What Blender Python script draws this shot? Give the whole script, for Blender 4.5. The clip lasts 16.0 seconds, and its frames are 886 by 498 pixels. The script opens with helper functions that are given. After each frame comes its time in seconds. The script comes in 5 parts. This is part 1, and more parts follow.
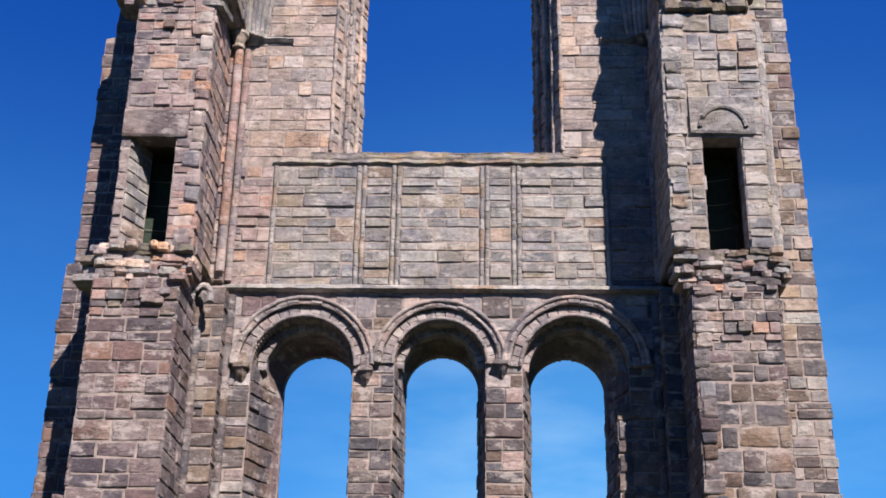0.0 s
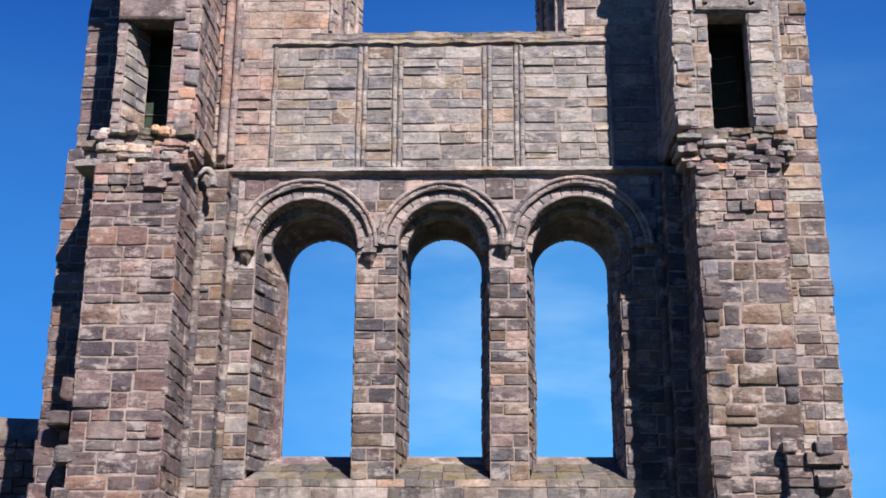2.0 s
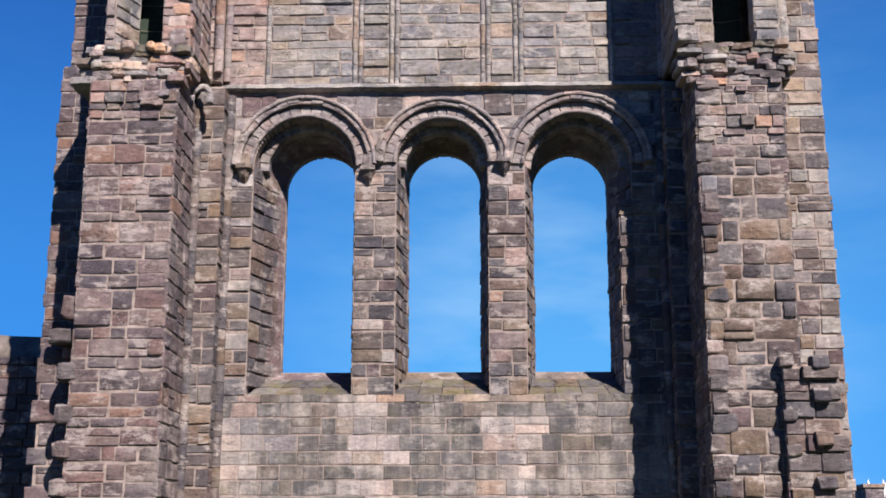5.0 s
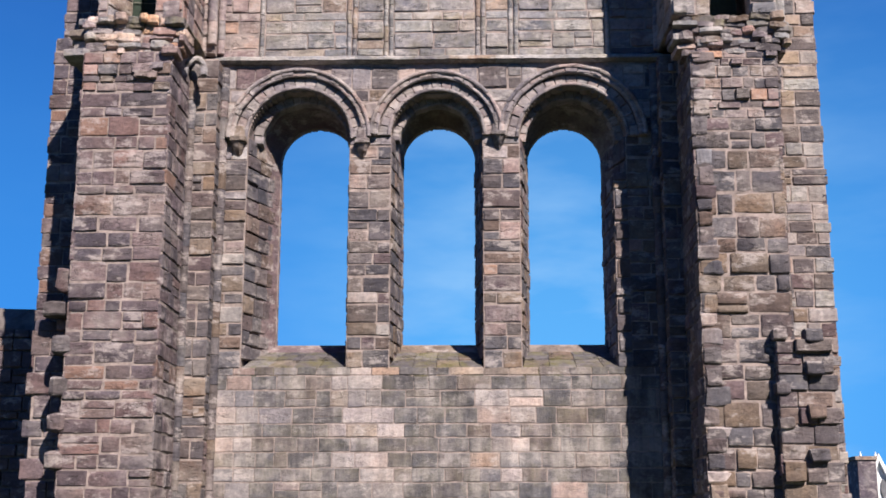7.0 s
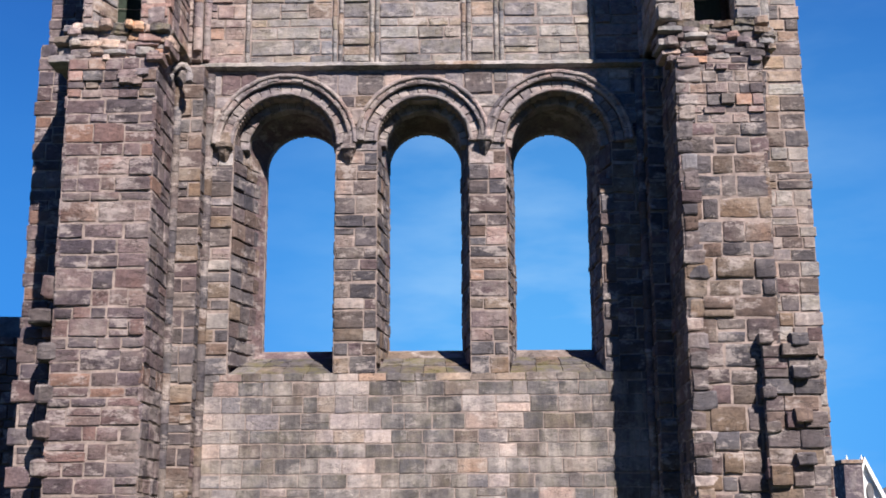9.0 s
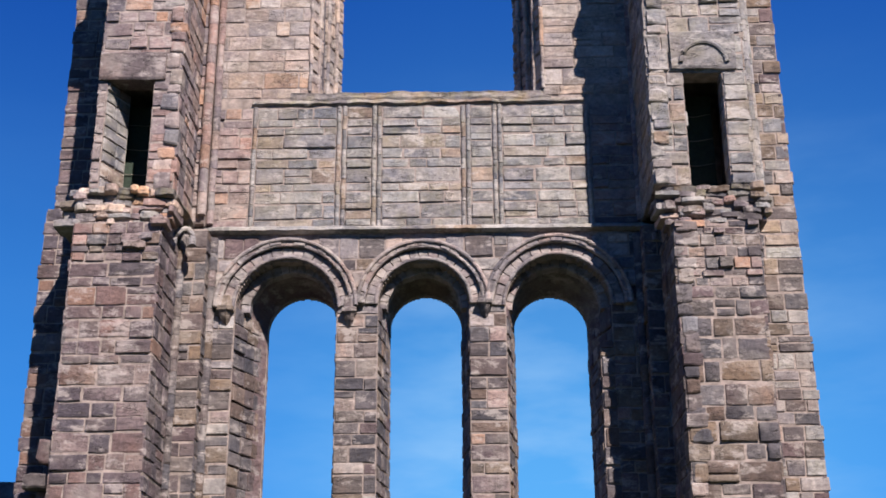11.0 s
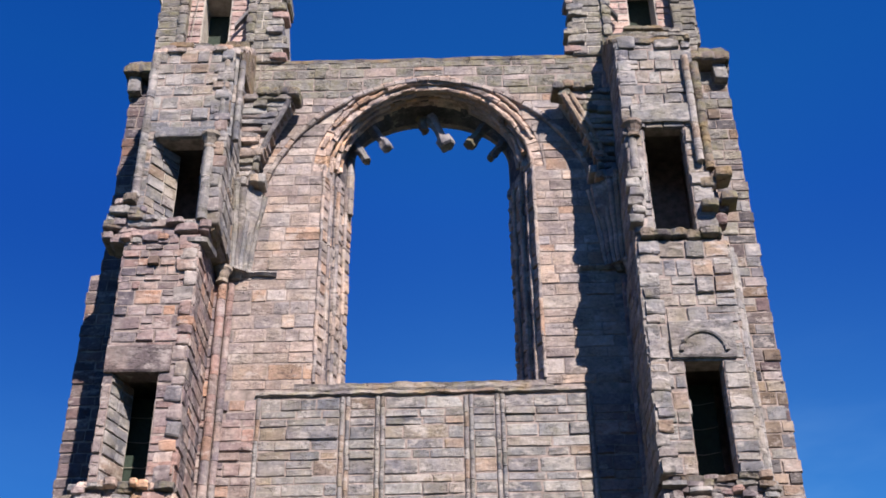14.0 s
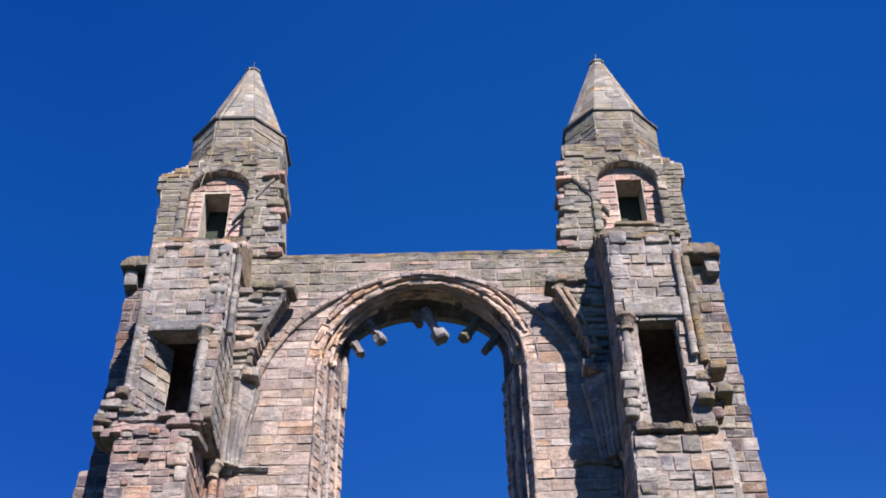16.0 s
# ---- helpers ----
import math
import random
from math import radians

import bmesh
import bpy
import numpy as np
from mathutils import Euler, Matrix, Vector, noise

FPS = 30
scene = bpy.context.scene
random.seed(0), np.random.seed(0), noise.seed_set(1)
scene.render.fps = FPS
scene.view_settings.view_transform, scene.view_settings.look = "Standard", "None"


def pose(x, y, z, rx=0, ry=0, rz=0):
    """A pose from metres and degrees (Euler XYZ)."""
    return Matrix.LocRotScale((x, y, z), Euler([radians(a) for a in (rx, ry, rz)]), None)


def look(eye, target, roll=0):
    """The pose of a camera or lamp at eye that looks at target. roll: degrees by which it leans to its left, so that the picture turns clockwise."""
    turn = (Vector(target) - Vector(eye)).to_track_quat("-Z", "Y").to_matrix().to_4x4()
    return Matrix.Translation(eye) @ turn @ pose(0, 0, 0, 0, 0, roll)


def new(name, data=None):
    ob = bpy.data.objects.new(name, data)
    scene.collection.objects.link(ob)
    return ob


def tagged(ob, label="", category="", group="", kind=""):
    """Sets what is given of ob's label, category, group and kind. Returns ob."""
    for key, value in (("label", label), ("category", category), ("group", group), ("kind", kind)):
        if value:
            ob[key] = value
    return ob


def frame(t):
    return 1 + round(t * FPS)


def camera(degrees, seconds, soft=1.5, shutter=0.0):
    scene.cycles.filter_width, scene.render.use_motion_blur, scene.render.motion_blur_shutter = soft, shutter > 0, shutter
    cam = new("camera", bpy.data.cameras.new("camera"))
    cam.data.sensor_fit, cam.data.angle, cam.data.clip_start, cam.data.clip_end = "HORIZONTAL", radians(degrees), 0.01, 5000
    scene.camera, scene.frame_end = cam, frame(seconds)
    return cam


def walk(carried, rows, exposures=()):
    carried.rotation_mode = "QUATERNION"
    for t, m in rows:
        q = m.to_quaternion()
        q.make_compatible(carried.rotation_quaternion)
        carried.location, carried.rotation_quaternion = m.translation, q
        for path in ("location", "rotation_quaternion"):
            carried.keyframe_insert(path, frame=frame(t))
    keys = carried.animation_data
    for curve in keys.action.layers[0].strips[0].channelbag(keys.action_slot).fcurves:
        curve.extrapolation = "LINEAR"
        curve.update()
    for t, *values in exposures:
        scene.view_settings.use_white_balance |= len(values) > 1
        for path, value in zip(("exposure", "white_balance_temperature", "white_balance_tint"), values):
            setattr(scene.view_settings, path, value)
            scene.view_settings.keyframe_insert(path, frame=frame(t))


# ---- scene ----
# Camera: on one spot in the grass before the gable, tilting down and then up.
EYE = (0.75, -24.0, 1.6)
cam = camera(39.24, 16.0, soft=1.75)
ROWS = [  # seconds, yaw, pitch, lean to the right
    (0.0, 1.80, 23.00, -0.90),
    (0.5, 1.83, 20.95, -1.04),
    (1.0, 1.82, 18.80, -0.69),
    (1.5, 1.87, 17.98, -0.28),
    (2.0, 1.89, 17.55, -0.33),
    (2.5, 1.80, 17.11, -0.61),
    (3.0, 1.77, 16.26, -0.45),
    (3.5, 1.70, 15.30, -0.40),
    (4.0, 1.72, 14.72, -0.22),
    (6.5, 1.82, 12.63, 0.03),
    (7.0, 1.56, 12.48, -0.05),
    (7.5, 1.28, 12.36, 0.04),
    (8.0, 1.22, 12.45, 0.30),
    (8.2, 1.17, 12.41, 0.30),
    (10.3, 0.68, 17.45, 0.38),
    (10.5, 0.70, 18.80, 0.38),
    (11.0, 0.91, 20.23, 0.32),
    (11.5, 0.92, 21.75, 0.55),
    (12.0, 0.88, 24.24, 0.76),
    (12.5, 0.86, 26.36, 0.66),
    (13.0, 1.01, 28.68, 1.02),
    (13.5, 1.02, 31.15, 0.77),
    (14.0, 0.93, 33.54, 0.72),
    (14.5, 0.81, 35.87, 0.58),
    (15.0, 0.48, 38.27, 0.43),
    (15.5, 0.36, 39.99, 0.78),
    (16.0, 0.42, 42.43, 1.05),
]
walk(cam, [(t, pose(*EYE, 90 + pitch, 0, yaw) @ pose(0, 0, 0, 0, 0, -lean)) for t, yaw, pitch, lean in ROWS],
     exposures=((0.0, 1.11), (2.0, 1.14), (4.0, 1.07), (8.0, 1.06), (10.5, 1.03), (12.0, 1.09), (14.0, 1.13), (15.0, 1.17), (16.0, 1.22)))

# World and sun: a clear afternoon, sun high behind the camera's right shoulder.
SUN_AZ, SUN_EL = 151.7, 43.0
world = bpy.data.worlds.new("clear_sky")
scene.world = world
world.use_nodes = True
wn, wl = world.node_tree.nodes, world.node_tree.links
wn.clear()
sky = wn.new("ShaderNodeTexSky")
sky.sky_type, sky.sun_disc = "NISHITA", False
sky.sun_elevation, sky.sun_rotation = radians(SUN_EL), radians(SUN_AZ)
sky.air_density, sky.dust_density, sky.ozone_density, sky.altitude = 1.0, 0.0, 3.0, 300
hsv = wn.new("ShaderNodeHueSaturation")
hsv.inputs["Saturation"].default_value, hsv.inputs["Value"].default_value = 1.25, 1.0
# The sky deepens faster with height than the model gives: a power and a ceiling for each channel.
split, join = wn.new("ShaderNodeSeparateColor"), wn.new("ShaderNodeCombineColor")
for ch, scale, power, gain, top in ((0, 0.057, 1.9, 92.0, 0.05), (1, 0.108, 1.58, 15.6, 0.44), (2, 0.155, 1.0, 4.95, 2.1)):
    link_from = split.outputs[ch]
    for op, val in (("MULTIPLY", scale), ("POWER", power), ("MULTIPLY", gain), ("MINIMUM", top)):
        mn = wn.new("ShaderNodeMath")
        mn.operation = op
        mn.inputs[1].default_value = val
        wl.new(link_from, mn.inputs[0])
        link_from = mn.outputs[0]
    wl.new(link_from, join.inputs[ch])
geo = wn.new("ShaderNodeTexCoord")
mapn = wn.new("ShaderNodeMapping")
mapn.inputs["Scale"].default_value = (2.2, 1.0, 7.0)
mapn.inputs["Rotation"].default_value = (0.0, 0.5, 0.0)
cl = wn.new("ShaderNodeTexNoise")
cl.inputs["Scale"].default_value, cl.inputs["Detail"].default_value, cl.inputs["Roughness"].default_value = 2.3, 5, 0.55
clr = wn.new("ShaderNodeMapRange")
clr.inputs["From Min"].default_value, clr.inputs["From Max"].default_value = 0.47, 0.75
clr.inputs["To Max"].default_value = 0.75
sep = wn.new("ShaderNodeSeparateXYZ")
low = wn.new("ShaderNodeMapRange")
low.inputs["From Min"].default_value, low.inputs["From Max"].default_value = 0.48, 0.1
mul = wn.new("ShaderNodeMath")
mul.operation = "MULTIPLY"
mixc = wn.new("ShaderNodeMix")
mixc.data_type = "RGBA"
mixc.inputs["B"].default_value = (2.0, 3.3, 4.9, 1)
bg = wn.new("ShaderNodeBackground")
bg.inputs["Strength"].default_value = 0.1
wout = wn.new("ShaderNodeOutputWorld")
wl.new(sky.outputs[0], hsv.inputs["Color"])
wl.new(geo.outputs["Generated"], mapn.inputs["Vector"])
wl.new(mapn.outputs[0], cl.inputs["Vector"])
wl.new(cl.outputs["Fac"], clr.inputs["Value"])
wl.new(geo.outputs["Generated"], sep.inputs[0])
wl.new(sep.outputs["Z"], low.inputs["Value"])
wl.new(clr.outputs[0], mul.inputs[0])
wl.new(low.outputs[0], mul.inputs[1])
side_abs = wn.new("ShaderNodeMath")
side_abs.operation = "ABSOLUTE"
off_axis = wn.new("ShaderNodeMath")
off_axis.operation = "SUBTRACT"
off_axis.inputs[1].default_value = 0.09
wl.new(sep.outputs["X"], off_axis.inputs[0])
wl.new(off_axis.outputs[0], side_abs.inputs[0])
bank = wn.new("ShaderNodeMapRange")
bank.inputs["From Min"].default_value, bank.inputs["From Max"].default_value = 0.3, 0.08
bank.inputs["To Min"].default_value = 0.12
wl.new(side_abs.outputs[0], bank.inputs["Value"])
mul2 = wn.new("ShaderNodeMath")
mul2.operation = "MULTIPLY"
wl.new(mul.outputs[0], mul2.inputs[0])
wl.new(bank.outputs[0], mul2.inputs[1])
wl.new(mul2.outputs[0], mixc.inputs["Factor"])
wl.new(hsv.outputs[0], split.inputs[0])
# Towards the horizon the air brightens all round.
air = wn.new("ShaderNodeMapRange")
air.interpolation_type = "SMOOTHSTEP"
air.inputs["From Min"].default_value, air.inputs["From Max"].default_value = 0.58, 0.05
wl.new(sep.outputs["Z"], air.inputs["Value"])
haze = wn.new("ShaderNodeMix")
haze.data_type = "RGBA"
haze.inputs["B"].default_value = (0.6, 2.35, 4.9, 1)
wl.new(air.outputs[0], haze.inputs["Factor"])
wl.new(join.outputs[0], haze.inputs["A"])
wl.new(haze.outputs["Result"], mixc.inputs["A"])
# Away from the view's middle the sky darkens to deeper blue, for lens vignetting.
deep = wn.new("ShaderNodeMapRange")
deep.inputs["From Min"].default_value, deep.inputs["From Max"].default_value = 0.1, 0.36
deep.inputs["To Max"].default_value = 0.95
wl.new(side_abs.outputs[0], deep.inputs["Value"])
clear = wn.new("ShaderNodeMix")
clear.data_type, clear.blend_type = "RGBA", "MULTIPLY"
clear.inputs["B"].default_value = (0.36, 0.62, 0.88, 1)
near_low = wn.new("ShaderNodeMath")
near_low.operation = "MULTIPLY"
wl.new(deep.outputs[0], near_low.inputs[0])
low_soft = wn.new("ShaderNodeMapRange")
low_soft.inputs["From Min"].default_value, low_soft.inputs["From Max"].default_value, low_soft.inputs["To Min"].default_value = 0.6, 0.1, 0.5
wl.new(sep.outputs["Z"], low_soft.inputs["Value"])
wl.new(low_soft.outputs[0], near_low.inputs[1])
wl.new(near_low.outputs[0], clear.inputs["Factor"])
wl.new(mixc.outputs["Result"], clear.inputs["A"])
wl.new(clear.outputs["Result"], bg.inputs["Color"])
wl.new(bg.outputs[0], wout.inputs["Surface"])

a, e = radians(SUN_AZ), radians(SUN_EL)
SUN_DIR = Vector((math.sin(a) * math.cos(e), math.cos(a) * math.cos(e), math.sin(e)))
sun = new("sun", bpy.data.lights.new("sun", "SUN"))
sun.data.energy, sun.data.angle, sun.data.color = 5.0, radians(0.5), (1.0, 0.9, 0.825)
sun.matrix_world = look(SUN_DIR * 60, (0, 0, 0))


# ---- materials ----
def nodes_of(name):
    m = bpy.data.materials.new(name)
    m.use_nodes = True
    n, l = m.node_tree.nodes, m.node_tree.links
    return m, n, l, n["Principled BSDF"]


def noise_node(n, l, vec, scale, detail=4, rough=0.6):
    t = n.new("ShaderNodeTexNoise")
    t.inputs["Scale"].default_value, t.inputs["Detail"].default_value, t.inputs["Roughness"].default_value = scale, detail, rough
    l.new(vec, t.inputs["Vector"])
    return t.outputs["Fac"]


def ramp_node(n, l, fac, stops, interp="LINEAR"):
    r = n.new("ShaderNodeValToRGB")
    r.color_ramp.interpolation = interp
    els = r.color_ramp.elements
    while len(els) < len(stops):
        els.new(0.5)
    for el, (p, c) in zip(els, stops):
        el.position, el.color = p, (*c, 1)
    l.new(fac, r.inputs["Fac"])
    return r.outputs["Color"]


def mix_node(n, l, fac, c1, c2, blend="MIX"):
    m = n.new("ShaderNodeMix")
    m.data_type, m.blend_type = "RGBA", blend
    for s, v in (("Factor", fac), ("A", c1), ("B", c2)):
        if isinstance(v, (int, float)):
            m.inputs[s].default_value = v
        elif isinstance(v, tuple):
            m.inputs[s].default_value = (*v, 1)
        else:
            l.new(v, m.inputs[s])
    return m.outputs["Result"]


def stone_material(name, palette, single, gain=0.8, stain=0.5, lichen=0.0, pale=0.0, orange=0.0, bump=0.55, streak=0.0, lime=0.62, even=0.15, pale_at=(0.52, 0.68), growth=(0.19, 0.17, 0.1)):
    """Weathered sandstone. single: pieces that are objects of their own take their tone from the object."""
    m, n, l, bsdf = nodes_of(name)
    g = n.new("ShaderNodeNewGeometry")
    if single:
        rnd = n.new("ShaderNodeObjectInfo").outputs["Random"]
    else:
        rnd = g.outputs["Random Per Island"]
    pos = g.outputs["Position"]
    mp = n.new("ShaderNodeMapping")
    mp.inputs["Scale"].default_value = (1.0, 1.0, 1.8)
    l.new(pos, mp.inputs["Vector"])
    step = 1.0 / len(palette)
    mean = [sum(c[k] for c in palette) / len(palette) for k in range(3)]
    palette = [tuple(((1 - even) * c[k] + even * mean[k]) * (0.955, 1.0, 1.03)[k] for k in range(3)) for c in palette]
    base = ramp_node(n, l, rnd, [(i * step, tuple(gain * q for q in c)) for i, c in enumerate(palette)], "CONSTANT")
    # Each stone's own brightness, from the same number read more finely.
    fine = n.new("ShaderNodeMath")
    fine.operation = "MULTIPLY"
    fine.inputs[1].default_value = 37.7
    l.new(rnd, fine.inputs[0])
    fr = n.new("ShaderNodeMath")
    fr.operation = "FRACT"
    l.new(fine.outputs[0], fr.inputs[0])
    tone = ramp_node(n, l, fr.outputs[0], [(0, (0.68, 0.68, 0.71)), (1, (1.2, 1.19, 1.19))])
    col = mix_node(n, l, 1.0, base, tone, "MULTIPLY")
    drift = ramp_node(n, l, noise_node(n, l, pos, 0.75, 4, 0.6), [(0.28, (0.78, 0.8, 0.9)), (0.5, (1.0, 0.98, 1.0)), (0.72, (1.12, 1.0, 0.93))])
    col = mix_node(n, l, 1.0, col, drift, "MULTIPLY")
    grain = ramp_node(n, l, noise_node(n, l, pos, 14.0, 6, 0.75), [(0.3, (0.6, 0.57, 0.57)), (0.5, (1, 1, 1)), (0.72, (1.3, 1.27, 1.23))])
    col = mix_node(n, l, 0.8, col, grain, "MULTIPLY")
    blot = ramp_node(n, l, noise_node(n, l, pos, 3.2, 6, 0.7), [(0.3, (0.55, 0.52, 0.56)), (0.48, (0.95, 0.95, 0.96)), (0.68, (1.3, 1.25, 1.2))])
    col = mix_node(n, l, 0.75, col, blot, "MULTIPLY")
    beds = ramp_node(n, l, noise_node(n, l, mp.outputs[0], 7.0, 6, 0.7), [(0.32, (0.62, 0.59, 0.6)), (0.46, (1, 1, 1)), (0.72, (1.15, 1.12, 1.08))])
    col = mix_node(n, l, 0.32, col, beds, "MULTIPLY")
    soot = n.new("ShaderNodeMapRange")
    soot.inputs["From Min"].default_value, soot.inputs["From Max"].default_value, soot.inputs["To Max"].default_value = 0.5, 0.72, stain
    l.new(noise_node(n, l, pos, 1.1, 5, 0.62), soot.inputs["Value"])
    col = mix_node(n, l, soot.outputs[0], col, (0.085, 0.075, 0.08))
    if lichen:
        li = n.new("ShaderNodeMapRange")
        li.inputs["From Min"].default_value, li.inputs["From Max"].default_value, li.inputs["To Max"].default_value = 0.45, 0.65, lichen
        l.new(noise_node(n, l, pos, 2.3, 6, 0.7), li.inputs["Value"])
        col = mix_node(n, l, li.outputs[0], col, growth)
    if pale:
        pa = n.new("ShaderNodeMapRange")
        pa.inputs["From Min"].default_value, pa.inputs["From Max"].default_value, pa.inputs["To Max"].default_value = *pale_at, pale
        l.new(noise_node(n, l, pos, 0.9, 6, 0.65), pa.inputs["Value"])
        col = mix_node(n, l, pa.outputs[0], col, (0.4, 0.36, 0.33))
    if orange:
        og = n.new("ShaderNodeMapRange")
        og.inputs["From Min"].default_value, og.inputs["From Max"].default_value, og.inputs["To Max"].default_value = 0.52, 0.64, orange
        l.new(noise_node(n, l, pos, 1.3, 5, 0.6), og.inputs["Value"])
        col = mix_node(n, l, og.outputs[0], col, (0.27, 0.165, 0.06))
    # Pale lime and scoured patches, sharp-edged, broken by a finer grain.
    wash = n.new("ShaderNodeMapRange")
    wash.inputs["From Min"].default_value, wash.inputs["From Max"].default_value, wash.inputs["To Max"].default_value = 0.53, 0.6, lime
    l.new(noise_node(n, l, mp.outputs[0], 1.7, 9, 0.74), wash.inputs["Value"])
    col = mix_node(n, l, wash.outputs[0], col, tuple(min(0.62, 0.35 * mean[k] + (0.27, 0.245, 0.235)[k]) for k in range(3)))
    if streak:
        ms = n.new("ShaderNodeMapping")
        ms.inputs["Scale"].default_value = (3.4, 3.4, 0.3)
        l.new(pos, ms.inputs["Vector"])
        runs = ramp_node(n, l, noise_node(n, l, ms.outputs[0], 1.3, 5, 0.6), [(0.34, (0.6, 0.6, 0.62)), (0.5, (1.0, 1.0, 1.0)), (0.64, (1.35, 1.33, 1.32))])
        col = mix_node(n, l, streak, col, runs, "MULTIPLY")
    bsdf.inputs["Roughness"].default_value = 0.92
    bsdf.inputs["Specular IOR Level"].default_value = 0.2
    b1 = n.new("ShaderNodeBump")
    b1.inputs["Strength"].default_value, b1.inputs["Distance"].default_value = bump + 0.05, 0.07
    l.new(noise_node(n, l, mp.outputs[0], 3.2, 6, 0.62), b1.inputs["Height"])
    mb = n.new("ShaderNodeMapping")
    mb.inputs["Scale"].default_value = (1.3, 1.3, 5.0)
    l.new(pos, mb.inputs["Vector"])
    worn = n.new("ShaderNodeMapRange")
    worn.inputs["From Min"].default_value, worn.inputs["From Max"].default_value, worn.inputs["To Max"].default_value = 0.42, 0.62, 1.0
    l.new(noise_node(n, l, pos, 1.7, 3, 0.5), worn.inputs["Value"])
    bed = n.new("ShaderNodeMath")
    bed.operation = "MULTIPLY"
    l.new(worn.outputs[0], bed.inputs[0])
    l.new(noise_node(n, l, mb.outputs[0], 2.2, 4, 0.6), bed.inputs[1])
    # Open bedding cracks: thin, long, uneven, mixed towards a dark brown.
    mk = n.new("ShaderNodeMapping")
    mk.inputs["Scale"].default_value = (1.0, 1.0, 4.6)
    l.new(pos, mk.inputs["Vector"])
    ridge = n.new("ShaderNodeMath")
    ridge.operation = "SUBTRACT"
    ridge.inputs[1].default_value = 0.5
    l.new(noise_node(n, l, mk.outputs[0], 1.9, 5, 0.62), ridge.inputs[0])
    rabs = n.new("ShaderNodeMath")
    rabs.operation = "ABSOLUTE"
    l.new(ridge.outputs[0], rabs.inputs[0])
    split_bed = n.new("ShaderNodeMapRange")
    split_bed.inputs["From Min"].default_value, split_bed.inputs["From Max"].default_value = 0.003, 0.022
    l.new(rabs.outputs[0], split_bed.inputs["Value"])
    few = n.new("ShaderNodeMapRange")
    few.inputs["From Min"].default_value, few.inputs["From Max"].default_value, few.inputs["To Max"].default_value = 0.5, 0.6, 0.6
    l.new(noise_node(n, l, pos, 2.1, 2, 0.5), few.inputs["Value"])
    crack_amount = n.new("ShaderNodeMath")
    crack_amount.operation = "MULTIPLY_ADD"
    l.new(split_bed.outputs[0], crack_amount.inputs[0])
    neg = n.new("ShaderNodeMath")
    neg.operation = "MULTIPLY"
    neg.inputs[1].default_value = -1.0
    l.new(few.outputs[0], neg.inputs[0])
    l.new(neg.outputs[0], crack_amount.inputs[1])
    l.new(few.outputs[0], crack_amount.inputs[2])
    col = mix_node(n, l, crack_amount.outputs[0], col, (0.05, 0.042, 0.042))
    l.new(col, bsdf.inputs["Base Color"])
    bc = n.new("ShaderNodeBump")
    bc.invert = True
    bc.inputs["Strength"].default_value, bc.inputs["Distance"].default_value = bump, 0.05
    l.new(crack_amount.outputs[0], bc.inputs["Height"])
    l.new(b1.outputs[0], bc.inputs["Normal"])
    b3 = n.new("ShaderNodeBump")
    b3.inputs["Strength"].default_value, b3.inputs["Distance"].default_value = bump, 0.05
    l.new(bed.outputs[0], b3.inputs["Height"])
    l.new(bc.outputs[0], b3.inputs["Normal"])
    b2 = n.new("ShaderNodeBump")
    b2.inputs["Strength"].default_value, b2.inputs["Distance"].default_value = 0.45, 0.025
    l.new(noise_node(n, l, pos, 26.0, 5, 0.7), b2.inputs["Height"])
    l.new(b3.outputs[0], b2.inputs["Normal"])
    l.new(b2.outputs[0], bsdf.inputs["Normal"])
    return m


WARM = [(0.29, 0.215, 0.195), (0.25, 0.19, 0.18), (0.185, 0.155, 0.16), (0.32, 0.25, 0.215), (0.21, 0.17, 0.17), (0.15, 0.13, 0.14),
        (0.31, 0.205, 0.175), (0.27, 0.22, 0.2), (0.36, 0.22, 0.15), (0.225, 0.17, 0.165), (0.265, 0.205, 0.195), (0.17, 0.15, 0.155)]
PALE = [(0.357, 0.325, 0.295), (0.299, 0.28, 0.274), (0.415, 0.37, 0.342), (0.251, 0.24, 0.248), (0.347, 0.305, 0.285), (0.434, 0.4, 0.367),
        (0.405, 0.32, 0.248), (0.328, 0.285, 0.274), (0.289, 0.26, 0.264), (0.386, 0.345, 0.321), (0.338, 0.3, 0.285), (0.415, 0.285, 0.207)]
TOP = [(0.38, 0.315, 0.27), (0.44, 0.345, 0.285), (0.33, 0.28, 0.255), (0.47, 0.37, 0.305), (0.31, 0.255, 0.24), (0.45, 0.3, 0.215), (0.41, 0.325, 0.285), (0.45, 0.36, 0.31),
       (0.4, 0.32, 0.28), (0.28, 0.24, 0.23), (0.42, 0.36, 0.31)]
GREY = [(0.27, 0.235, 0.215), (0.22, 0.2, 0.19), (0.32, 0.27, 0.24), (0.25, 0.22, 0.2), (0.36, 0.3, 0.265), (0.19, 0.175, 0.17), (0.33, 0.25, 0.2)]
BROWN = [(0.25, 0.205, 0.19), (0.19, 0.17, 0.172), (0.31, 0.24, 0.21), (0.33, 0.26, 0.215), (0.22, 0.185, 0.182), (0.27, 0.195, 0.175), (0.34, 0.23, 0.17), (0.165, 0.15, 0.158),
         (0.29, 0.245, 0.225), (0.4, 0.29, 0.2), (0.38, 0.26, 0.17), (0.29, 0.19, 0.18), (0.23, 0.21, 0.21)]
ROSE = [(1.02 * r, g, 0.99 * b) for r, g, b in WARM]
WARM = [(1.01 * r, 0.985 * g, 1.06 * b) for r, g, b in WARM]
